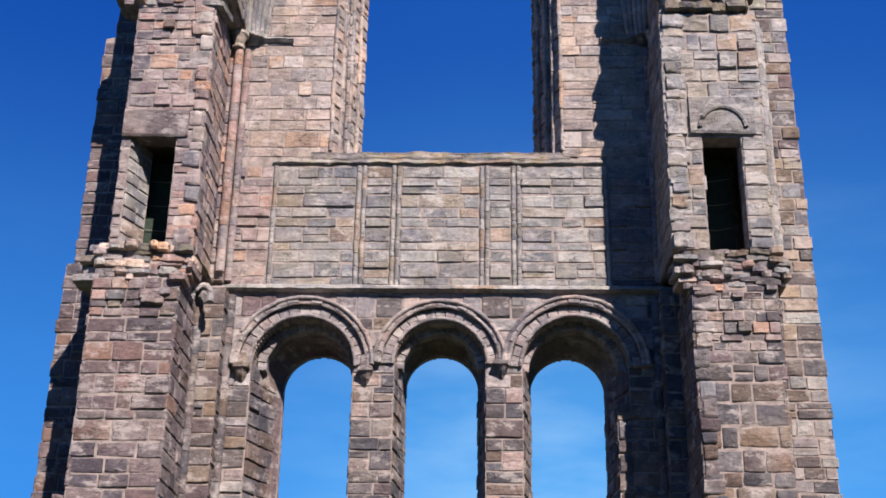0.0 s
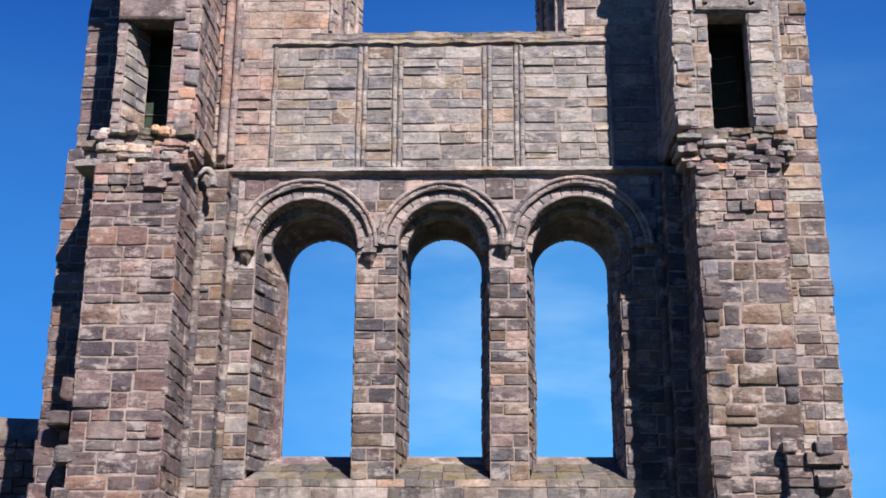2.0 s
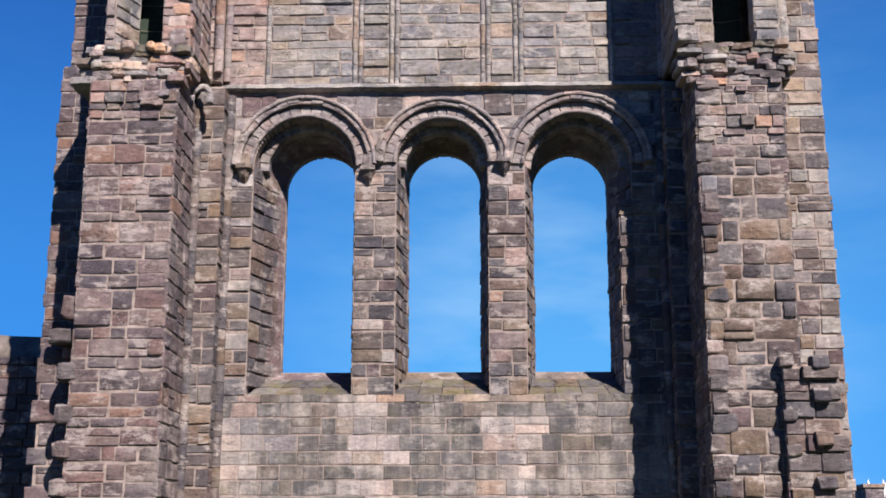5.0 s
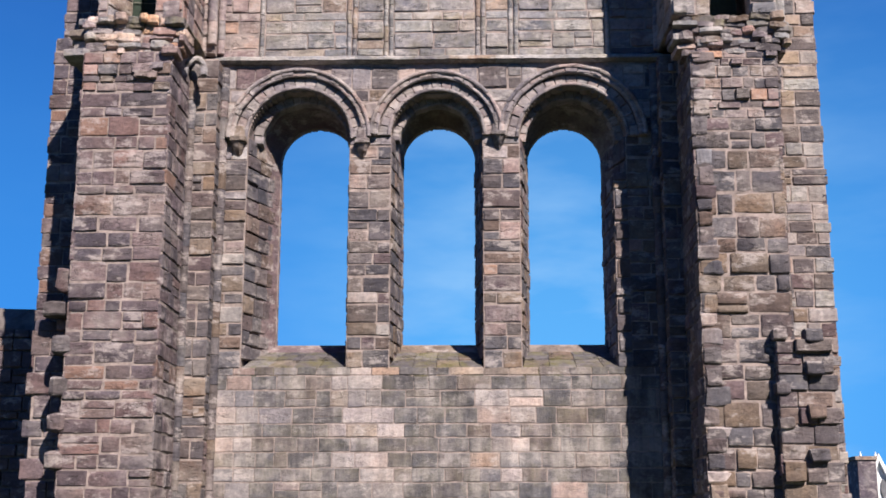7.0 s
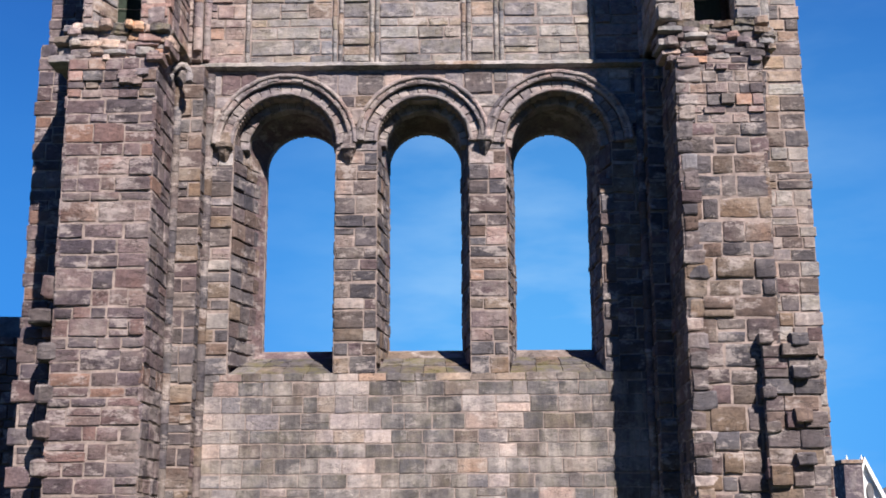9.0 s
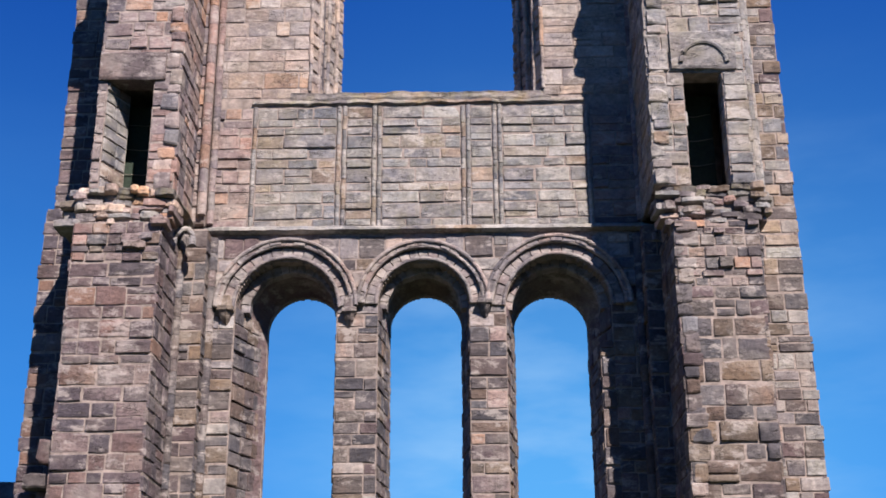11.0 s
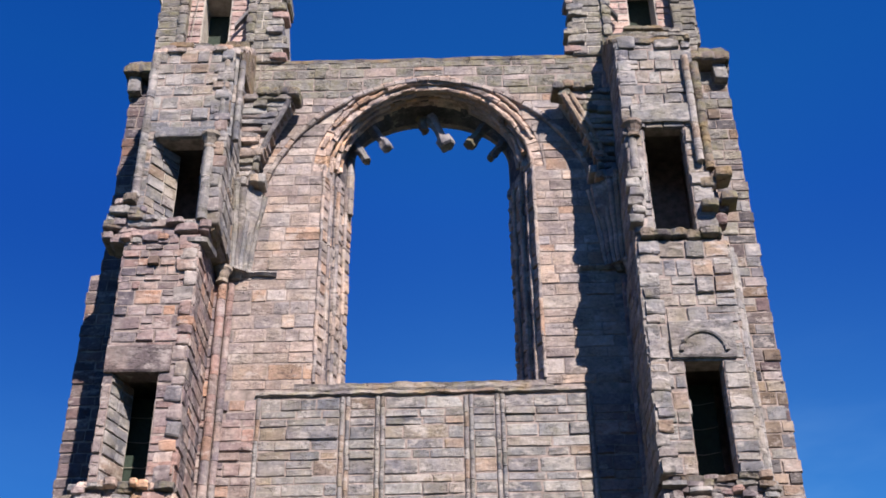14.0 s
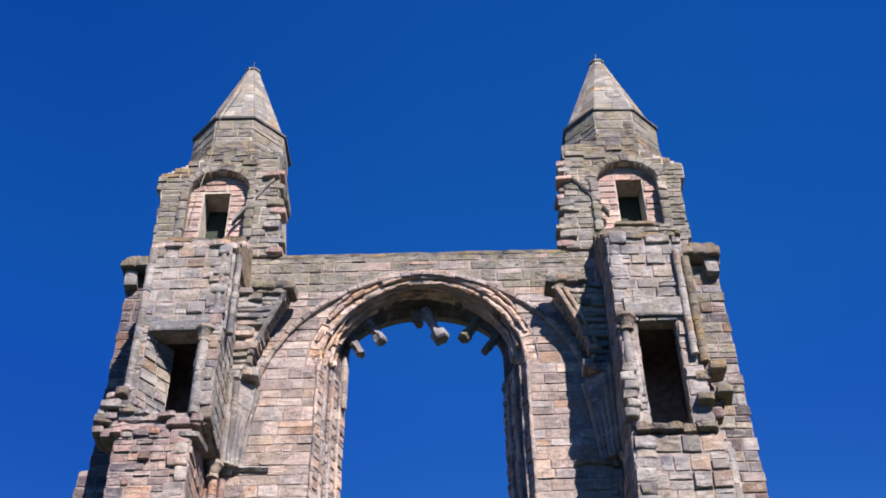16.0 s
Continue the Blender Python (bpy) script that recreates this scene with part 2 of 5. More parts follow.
BROWN = [(0.95 * r, g, 1.08 * b) for r, g, b in BROWN]
TOP = TOP + [(1.06 * r, 1.02 * g, 1.02 * b) for r, g, b in PALE[:6]]
GREY = [(0.94 * r, g, 1.08 * b) for r, g, b in GREY]
TOP = [(1.02 * r, g, 0.98 * b) for r, g, b in TOP]
MATS = {}
for key, pal, kw in (("warm", WARM, dict(gain=0.49, stain=0.45, pale=0.3)), ("pale", [(0.95 * r, g, 1.03 * b) for r, g, b in PALE], dict(gain=0.68, stain=0.38, lichen=0.35, pale=0.4, lime=0.66)), ("turret", [(0.33, 0.31, 0.27), (0.37, 0.345, 0.3), (0.29, 0.27, 0.245), (0.4, 0.37, 0.32), (0.35, 0.3, 0.26), (0.31, 0.29, 0.25)], dict(gain=0.62, stain=0.48, lichen=0.7, bump=0.8, lime=0.3, growth=(0.165, 0.15, 0.085))), ("top", TOP, dict(gain=0.82, stain=0.35, lichen=0.2)),
                     ("grey", GREY, dict(gain=0.5, stain=0.3, lichen=0.25, pale=0.45, streak=0.8, bump=0.25, even=0.25, pale_at=(0.5, 0.62), lime=0.4)), ("brown", BROWN, dict(gain=0.44, stain=0.35, pale=0.3)),
                     ("strip", PALE + [(0.5, 0.42, 0.38), (0.48, 0.38, 0.33), (0.4, 0.29, 0.24)], dict(gain=0.72, stain=0.25, pale=0.4, streak=0.4, bump=0.3)), ("mossy", PALE, dict(gain=0.42, stain=0.5, lichen=0.85, bump=0.9, lime=0.12, orange=0.35)), ("sill", PALE, dict(gain=0.36, stain=0.5, lichen=0.92, bump=0.9, lime=0.1, growth=(0.105, 0.095, 0.04))), ("ledge", PALE, dict(gain=0.6, stain=0.5, lichen=0.7, bump=0.9, lime=0.3, orange=0.3)), ("rose", ROSE, dict(gain=0.92, stain=0.3, pale=0.4)), ("ring", [(0.33, 0.28, 0.265), (0.29, 0.25, 0.245), (0.37, 0.315, 0.29), (0.26, 0.23, 0.23), (0.35, 0.27, 0.245), (0.31, 0.275, 0.255)], dict(gain=0.78, stain=0.3, pale=0.4)), ("arch", [(0.45, 0.33, 0.25), (0.4, 0.3, 0.24), (0.5, 0.37, 0.29), (0.36, 0.27, 0.22), (0.46, 0.29, 0.18), (0.42, 0.33, 0.28)], dict(gain=1.12, stain=0.22, pale=0.3, bump=0.8)), ("pink", [(0.48, 0.33, 0.28), (0.52, 0.4, 0.34), (0.44, 0.3, 0.25)], dict(gain=0.8, stain=0.15))):
    MATS[key] = (stone_material("sandstone_" + key, pal, False, **kw), stone_material("sandstone_block_" + key, pal, True, **kw))


def plain_material(name, colour, rough=0.9, metal=0.0, scale=8.0, vary=0.35, bump=0.4):
    m, n, l, bsdf = nodes_of(name)
    pos = n.new("ShaderNodeNewGeometry").outputs["Position"]
    lo, hi = tuple(c * (1 - vary) for c in colour), tuple(min(c * (1 + vary), 1) for c in colour)
    l.new(ramp_node(n, l, noise_node(n, l, pos, scale, 6, 0.65), [(0.3, lo), (0.7, hi)]), bsdf.inputs["Base Color"])
    bsdf.inputs["Roughness"].default_value, bsdf.inputs["Metallic"].default_value = rough, metal
    b = n.new("ShaderNodeBump")
    b.inputs["Strength"].default_value, b.inputs["Distance"].default_value = bump, 0.03
    l.new(noise_node(n, l, pos, scale * 3, 6, 0.7), b.inputs["Height"])
    l.new(b.outputs[0], bsdf.inputs["Normal"])
    return m


MORTAR = plain_material("lime_mortar", (0.23, 0.185, 0.17), scale=5.0, vary=0.5)
MORTAR_PALE = plain_material("pale_lime_mortar", (0.34, 0.305, 0.27), scale=5.0)
SHADE_RUBBLE = plain_material("shade_rubble", (0.12, 0.1, 0.09), scale=3.0, vary=0.5, bump=1.0)
GRASS = plain_material("grass", (0.028, 0.042, 0.014), scale=1.5, vary=0.5)
DARK_GREY = plain_material("dark_grey", (0.06, 0.06, 0.065), rough=0.6, scale=6)
ROPE = plain_material("pale_cable", (0.22, 0.2, 0.17), scale=20)
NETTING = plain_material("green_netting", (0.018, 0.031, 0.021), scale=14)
WHITE_PAINT = plain_material("white_paint", (0.7, 0.7, 0.7), rough=0.5, scale=4, vary=0.06, bump=0.05)
SLATE = plain_material("roof_slate", (0.1, 0.1, 0.11), rough=0.7, scale=4)


# ---- mesh helpers ----
def mesh_object(name, verts, faces, material, parent=None, smooth=False):
    me = bpy.data.meshes.new(name)
    me.from_pydata([tuple(v) for v in verts], [], faces)
    me.materials.append(material)
    if smooth:
        me.polygons.foreach_set("use_smooth", [True] * len(me.polygons))
    me.update()
    ob = new(name, me)
    if parent is not None:
        ob.parent = parent
    return ob


class Shape:
    """Gathers boxes, lofts and rings, and becomes one mesh."""

    def __init__(self):
        self.v, self.f = [], []

    def add(self, verts, faces):
        k = len(self.v)
        self.v.extend(verts)
        self.f.extend([tuple(i + k for i in f) for f in faces])

    def box(self, x0, x1, y0, y1, z0, z1):
        self.add([(x0, y0, z0), (x1, y0, z0), (x1, y1, z0), (x0, y1, z0), (x0, y0, z1), (x1, y0, z1), (x1, y1, z1), (x0, y1, z1)],
                 [(0, 1, 5, 4), (1, 2, 6, 5), (2, 3, 7, 6), (3, 0, 4, 7), (4, 5, 6, 7), (3, 2, 1, 0)])

    def loft(self, loops, closed=True, caps=True):
        k, n = len(self.v), len(loops[0])
        for lp in loops:
            self.v.extend(lp)
        for i in range(len(loops) - 1):
            for j in range(n if closed else n - 1):
                j2 = (j + 1) % n
                self.f.append((k + i * n + j, k + i * n + j2, k + (i + 1) * n + j2, k + (i + 1) * n + j))
        if caps and closed:
            self.f.append(tuple(k + j for j in reversed(range(n))))
            self.f.append(tuple(k + (len(loops) - 1) * n + j for j in range(n)))

    def tube(self, path, radius, sides=10):
        loops = []
        for i, p in enumerate(path):
            p = Vector(p)
            d = (Vector(path[min(i + 1, len(path) - 1)]) - Vector(path[max(i - 1, 0)])).normalized()
            ref = Vector((0, 0, 1)) if abs(d.z) < 0.9 else Vector((0, 1, 0))
            u = d.cross(ref).normalized()
            w = u.cross(d)
            r = float(radius[i] if isinstance(radius, (list, tuple)) else radius)
            loops.append([tuple(p + r * (math.cos(t) * u + math.sin(t) * w)) for t in (2 * math.pi * k / sides for k in range(sides))])
        self.loft(loops)

    def rough(self, amount, scale):
        """Worn, uneven edges."""
        for i, p in enumerate(self.v):
            q = noise.noise_vector(Vector(p) * scale)
            self.v[i] = (p[0] + amount * q[0], p[1] + amount * q[1], p[2] + amount * q[2])
        return self

    def object(self, name, material, parent=None, smooth=False):
        return mesh_object(name, self.v, self.f, material, parent, smooth)


def thing(name, label, category, at=(0, 0, 0), group="", kind=""):
    ob = new(name)
    ob.location = at
    return tagged(ob, label, category, group, kind)


# Worn blocks of unit size: back at y = 0, face at y = -1. Twelve with worn edges, six nearly flush, eight well rounded.
def block_mesh(seed, soft):
    rng = np.random.RandomState(seed)
    n = 5
    lean = rng.uniform(-0.1, 0.1, 2) * soft
    bow = rng.uniform(-0.07, 0.03, 4)
    chip = rng.randint(0, 4) if rng.rand() < 0.6 else -1
    g = np.array([-0.5, -0.455, 0.0, 0.455, 0.5])
    gz = np.array([-0.5, -0.43, 0.0, 0.43, 0.5])
    v, f, face = [], [], {}
    for j in range(n):
        for i in range(n):
            ei, ej = i in (0, n - 1), j in (0, n - 1)
            x, z = g[i], gz[j]
            y = -1 + lean[0] * x + lean[1] * z + rng.uniform(-0.16, 0.1) * soft
            if ei or ej:
                y += (0.42 if ei and ej else 0.32) * soft + rng.uniform(0, 0.12) * soft
                if not (ei and ej):
                    side = 0 if j == 0 else 1 if j == n - 1 else 2 if i == 0 else 3
                    if side < 2:
                        z *= 1 + bow[side] * (1 - 4 * x * x) + rng.uniform(-0.05, 0.02)
                    else:
                        x *= 1 + bow[side] * (1 - 4 * z * z) * 0.6 + rng.uniform(-0.03, 0.01)
            if ei and ej:
                k = rng.uniform(0.0, 0.1)
                if chip == 2 * (i > 0) + (j > 0):
                    k = 0.22
                    y += 0.1 * soft
                x, z = x * (1 - k * 0.6), z * (1 - k * 1.2)
            elif not (ei or ej):
                x, z = x + rng.uniform(-0.05, 0.05) * soft, z + rng.uniform(-0.06, 0.06) * soft
            face[i, j] = len(v)
            v.append((x, min(y, -0.3), z))
    rim = [(i, 0) for i in range(n)] + [(n - 1, j) for j in range(1, n)] + [(i, n - 1) for i in range(n - 2, -1, -1)] + [(0, j) for j in range(n - 2, 0, -1)]
    back = []
    for i, j in rim:
        x, y, z = v[face[i, j]]
        back.append(len(v))
        v.append((x * 1.01, 0.0, z * 1.02))
    for j in range(n - 1):
        for i in range(n - 1):
            f.append((face[i, j], face[i + 1, j], face[i + 1, j + 1], face[i, j + 1]))
    m = len(rim)
    for k in range(m):
        k2 = (k + 1) % m
        f.append((face[rim[k2]], face[rim[k]], back[k], back[k2]))
    return np.array(v), f


BLOCKS = [block_mesh(s, 0.22 + 0.035 * s) for s in range(12)] + [block_mesh(40 + s, 0.08 + 0.03 * s) for s in range(6)] + [block_mesh(60 + s, 0.5 + 0.05 * s) for s in range(8)]
BLOCK_DATA = {}


def block_data(kind, material):
    if (kind, material.name) not in BLOCK_DATA:
        v, f = BLOCKS[kind]
        me = bpy.data.meshes.new("stone_block")
        me.from_pydata([tuple(p) for p in v], [], f)
        me.materials.append(material)
        me.polygons.foreach_set("use_smooth", [kind > 17] * len(me.polygons))
        BLOCK_DATA[kind, material.name] = me
    return BLOCK_DATA[kind, material.name]


class Masonry:
    """The facing stones of one thing. The first few hundred become parts of their own, the rest one joined part."""

    def __init__(self, parent, singles=300):
        self.parent, self.left, self.joined = parent, singles, {}

    def stone(self, m, kind, mat, name="stone"):
        if self.left > 0:
            self.left -= 1
            ob = new(name, block_data(kind, MATS[mat][1]))
            ob.parent = self.parent
            ob.matrix_local = m
            return
        v, f = BLOCKS[kind]
        s = self.joined.setdefault(mat, Shape())
        a = np.array(m)
        s.add([tuple(p) for p in v @ a[:3, :3].T + a[:3, 3]], f)

    def face(self, origin, along, spans, z0, z1, mat, course=(0.26, 0.36), length=(0.32, 0.75), proud=0.03, rng=None, gap=0.024, uneven=0.016, kinds=(0, 12)):
        """Coursed stones on an upright face. spans(z) gives the stretches along it at that height; mat may depend on u and z."""
        rng = rng or random.Random(7)
        o, u = Vector(origin), Vector((along[0], along[1], 0)).normalized()
        out = Vector((u.y, -u.x, 0))
        z = z0
        while z < z1 - 0.08:
            h = rng.uniform(*course)
            if z + h > z1 - 0.14:
                h = z1 - z
            for a0, a1 in spans(z + h / 2):
                p = a0
                while p < a1 - 0.05:
                    w = rng.uniform(*length)
                    if p + w > a1 - 0.22:
                        w = a1 - p
                        if w > length[1] * 1.25:
                            w *= rng.uniform(0.4, 0.6)
                    parts = [(z, h)]
                    if h > 0.3 and rng.random() < 0.12:
                        cut = rng.uniform(0.4, 0.6)
                        parts = [(z, h * cut), (z + h * cut, h * (1 - cut))]
                    for zz, hh in parts:
                        d = max(0.35 * proud + 0.006 + rng.uniform(-uneven, uneven) * 0.5, 0.008)
                        if rng.random() < 0.14:
                            d += rng.uniform(0.5, 1.6) * uneven
                        slip = rng.uniform(-0.5, 0.5) * gap
                        hh *= rng.uniform(0.92, 1.0)
                        c = o + u * (p + w / 2 + rng.uniform(-0.3, 0.3) * gap) + Vector((0, 0, zz + hh / 2 + slip)) - out * 0.06
                        key = mat(p + w / 2, zz + hh / 2) if callable(mat) else mat
                        rot = Matrix((u, -out, Vector((0, 0, 1)))).transposed().to_4x4() @ pose(0, 0, 0, rng.uniform(-1.2, 1.2), rng.uniform(-0.7, 0.7), rng.uniform(-1.5, 1.5))
                        flip = Matrix.Diagonal((w - gap * rng.uniform(0.3, 1.3), 0.06 + d, hh - gap * rng.uniform(0.3, 1.3), 1))
                        if rng.random() < 0.5:
                            flip = flip @ Matrix.Rotation(math.pi, 4, "Y")
                        self.stone(Matrix.Translation(c) @ rot @ flip, rng.randrange(*kinds), key)
                    p += w
            z += h

    def finish(self):
        for mat, s in self.joined.items():
            ob = s.object("stone_facing", MATS[mat][0], self.parent)
            tagged(ob, kind="stuff")


def arch_half(w, h, s):
    """Half the width of a pointed, round or flattened arch (half span w, rise h) at the height s over its springing."""
    if s <= 0:
        return w
    if s >= h:
        return 0.0
    if h < w - 0.05:
        return w * math.sqrt(1 - (s / h) ** 2)
    r = (h * h + w * w) / (2 * w)
    return max(math.sqrt(max(r * r - s * s, 0)) - (r - w), 0.0)


def opening_outline(cx, w, zs, spring, h, n=14):
    """Up one jamb, over the arch and down the other: (x, z)."""
    pts = [(cx - w, zs), (cx - w, (zs + spring) / 2)]
    r = (h * h + w * w) / (2 * w)
    top = math.asin(min(h / r, 1))
    for i in range(n + 1):
        t = top * i / n
        if h < w - 0.05:
            t = math.pi / 2 * i / n
            pts.append((cx - w * math.cos(t), spring + h * math.sin(t)))
            continue
        pts.append((cx - (r * math.cos(t) - (r - w)), spring + r * math.sin(t)))
    return pts + [(2 * cx - x, z) for x, z in reversed(pts[:-1])]


def arch_ring(parent, name, cx, w, h, spring, deep, y0, y1, n, mat, rng, start=0.0, stop=1.0, skew=0.0):
    """The voussoirs of an arch, each a worn wedge. deep: from intrados to extrados."""
    r = (h * h + w * w) / (2 * w)
    top = math.asin(min(h / r, 1))

    def point(t, k):  # t runs -1..1 over the arch
        side, q = (-1 if t < 0 else 1), (1 - abs(t)) * top
        return cx + side * ((r + k) * math.cos(q) - (r - w)), spring + (r + k) * math.sin(q)

    for i in range(n):
        t0, t1 = -1 + 2 * i / n, -1 + 2 * (i + 1) / n
        if not (start <= (i + 0.5) / n <= stop):
            continue
        g = 0.03 / n
        t0, t1 = t0 + g * 0.5, t1 - g * 0.5
        tm = (t0 + t1) / 2
        s, j = Shape(), lambda a: rng.uniform(-a, a)
        k0, k1 = j(0.008), deep + j(0.012)
        front = y0 + j(0.014)
        b = 0.025
        loops = []
        for yy, ins in ((y1, 0), (front + b, 0), (front, b)):
            lp = [point(t0 + ins * 0.3 / max(r, 1), k0 + ins), point(tm, k0 + ins), point(t1 - ins * 0.3 / max(r, 1), k0 + ins),
                  point(t1 - ins * 0.3 / max(r, 1), k1 - ins), point(tm, k1 - ins), point(t0 + ins * 0.3 / max(r, 1), k1 - ins)]
            loops.append([(x, yy, z) for x, z in lp])
        s.loft(loops)
        s.rough(0.02, 3.0)
        s.object(name, MATS[mat][1], parent)


def slab(shape, spans, z0, z1, y0, y1, dz=0.06):
    """A wall core between y0 and y1 whose stretches along x follow spans(z); rows alike are drawn as one."""
    n = max(1, round((z1 - z0) / dz))
    rows = []
    for k in range(n):
        a, b = z0 + (z1 - z0) * k / n, z0 + (z1 - z0) * (k + 1) / n
        sp = [(round(x0, 3), round(x1, 3)) for x0, x1 in spans((a + b) / 2) if x1 - x0 > 0.01]
        if rows and rows[-1][2] == sp:
            rows[-1][1] = b
        else:
            rows.append([a, b, sp])
    for a, b, sp in rows:
        for x0, x1 in sp:
            shape.box(x0, x1, y0, y1, a, b)


def minus(spans, holes):
    out = list(spans)
    for h0, h1 in holes:
        nxt = []
        for s0, s1 in out:
            if h1 <= s0 or h0 >= s1:
                nxt.append((s0, s1))
                continue
            if h0 > s0:
                nxt.append((s0, h0))
            if h1 < s1:
                nxt.append((h1, s1))
        out = nxt
    return out


# ---- the ground ----
gs = Shape()
N, R = 40, 900.0
for j in range(N + 1):
    for i in range(N + 1):
        x, y = (2 * i / N - 1), (2 * j / N - 1)
        x, y = R * x * abs(x), R * y * abs(y)
        gs.v.append((x, y, 0.12 * noise.noise(Vector((x, y, 0)) * 0.05) - 0.02))
for j in range(N):
    for i in range(N):
        k = j * (N + 1) + i
        gs.f.append((k, k + 1, k + N + 2, k + N + 1))
ground = gs.object("ground", GRASS, None, True)
tagged(ground, "mown green grass lawn around the ruin", "ground", kind="structure")

# ---- the gable wall between the towers ----
wall = thing("wall_gable", "tall ruined sandstone gable wall with lancets and a great arched window", "wall", kind="structure")
rng = random.Random(3)
WALL_L, WALL_R, WALL_TOP = -4.75, 4.75, 23.45
# Lancets: centre, half width in front, half width at the back, springing in front and its rise.
LANCETS = [(-2.82, 1.03, 0.80, 9.2, -2.57), (-0.03, 0.92, 0.76, 9.25, -0.02), (2.70, 1.06, 0.78, 9.2, 2.62)]
SILL_F, SILL_B = 4.55, 5.17
WIN = dict(cx=0.03, w=2.5, h=2.55, spring=19.85, wb=2.02, hb=1.35, springb=20.95, sill=14.05, sillb=14.22)


def front_spans(z):
    holes = []
    for cx, w, wb, sp, cxb in LANCETS:
        if SILL_F < z < sp + w:
            k = arch_half(w, w, z - sp)
            holes.append((cx - k, cx + k))
    if WIN["sill"] - 0.25 < z < WIN["spring"] + WIN["h"] + 0.3:
        k = arch_half(WIN["w"] + 0.3, WIN["h"] + 0.3, z - WIN["spring"]) if z > WIN["spring"] else WIN["w"]
        holes.append((WIN["cx"] - k, WIN["cx"] + k))
    return minus([(WALL_L, WALL_R)], holes)


def back_spans(z):
    holes = []
    for cx, w, wb, sp, cxb in LANCETS:
        if SILL_B < z < sp - 0.16 + wb:
            k = arch_half(wb, wb, z - sp + 0.16)
            holes.append((cxb - k, cxb + k))
    if WIN["sillb"] < z < WIN["springb"] + WIN["hb"]:
        k = arch_half(WIN["wb"], WIN["hb"], z - WIN["springb"])
        holes.append((WIN["cx"] - k, WIN["cx"] + k))
    return minus([(WALL_L, WALL_R)], holes)


core = Shape()
slab(core, front_spans, 0.0, WALL_TOP - 0.1, 0.0, 0.3, 0.07)
slab(core, back_spans, 0.0, WALL_TOP - 0.1, 1.25, 1.45, 0.025)
core.box(WALL_L, WALL_R, 0.3, 1.25, WALL_TOP - 0.5, WALL_TOP - 0.1)
core.object("wall_core", MORTAR, wall)
lancets = []
for cx, w, wb, sp, cxb in LANCETS:
    fo, bo = opening_outline(cx, w, SILL_F, sp, w), opening_outline(cxb, wb, SILL_B, sp - 0.16, wb)
    reveal = Shape()
    reveal.loft([[(x, 0.28, z) for x, z in fo], [(x, 1.27, z) for x, z in bo]], closed=True, caps=False)
    lancets.append(tagged(reveal.object("lancet_window", MATS["brown"][1], wall), "open round-headed lancet with splayed sandstone jambs"))
reveal = Shape()
fo = opening_outline(WIN["cx"], WIN["w"], WIN["sill"] - 0.25, WIN["spring"], WIN["h"])
mo = opening_outline(WIN["cx"], 2.3, WIN["sill"] - 0.1, 20.1, 2.3)
bo = opening_outline(WIN["cx"], WIN["wb"], WIN["sillb"], WIN["springb"], WIN["hb"])
reveal.loft([[(x, 0.28, z) for x, z in fo], [(x, 0.5, z) for x, z in mo], [(x, 1.27, z) for x, z in bo]], closed=True, caps=False)
# The darker brown stone stands in for deep shade under the arch.
great = tagged(reveal.object("great_window", MATS["brown"][1], wall), "great arched window opening with broken tracery")

facing = Masonry(wall, 300)


def zone(u, z):
    if z < SILL_F:
        return "grey"
    if z < 10.9:
        q = rng.random()
        if z > 8.9:
            return "ring" if q < 0.4 else "strip" if q < 0.7 else "brown"
        return "rose" if q < 0.1 else "strip" if q < 0.2 else "brown"
    if z < 13.85:
        return "pale" if -3.65 < u < 3.5 else "rose"
    return "top" if z < 22.1 or rng.random() < 0.12 else "turret"


def clear_of_rings(z):
    holes = []
    for cx, w, wb, sp, cxb in LANCETS:
        if SILL_F < z < sp + w + 0.42:
            k = arch_half(w + 0.42, w + 0.42, z - sp) if z > sp else w
            holes.append((cx - k, cx + k))
    if WIN["sill"] - 0.25 < z < WIN["spring"] + WIN["h"] + 0.36:
        k = arch_half(WIN["w"] + 0.34, WIN["h"] + 0.36, z - WIN["spring"]) if z > WIN["spring"] else WIN["w"]
        holes.append((WIN["cx"] - k, WIN["cx"] + k))
    return minus([(WALL_L, WALL_R)], holes)




def patched(u, z):
    """Under the piers the old wall is patched with paler stones, toothed into the grey."""
    under = -1.95 < u < -0.9 or 0.8 < u < 1.75 or -4.2 < u < -3.5
    return "strip" if rng.random() < (0.8 if under else 0.06) else "grey"


facing.face((0, 0, 0), (1, 0), lambda z: [(-4.4, 4.75)], 1.2, SILL_F + 0.03, patched, (0.26, 0.36), (0.26, 0.68), 0.012, rng, 0.008, 0.005, (12, 18))
facing.face((0, 0, 0), (1, 0), clear_of_rings, SILL_F, 10.78, zone, (0.2, 0.42), (0.26, 0.62), 0.03, rng)
facing.face((0, 0, 0), (1, 0), lambda z: [(WALL_L, -3.69), (-3.59, -1.89), (-1.67, -1.13), (-0.92, 0.76), (0.97, 1.43), (1.64, 3.41), (3.51, WALL_R)], 10.95, 13.72, zone,
            (0.16, 0.36), (0.3, 1.0), 0.035, rng, 0.024, 0.022, (0, 22))
facing.face((0, 0, 0), (1, 0), clear_of_rings, 13.95, WALL_TOP - 0.12, zone, (0.2, 0.42), (0.28, 0.85), 0.02, rng, 0.014, 0.014, (6, 18))
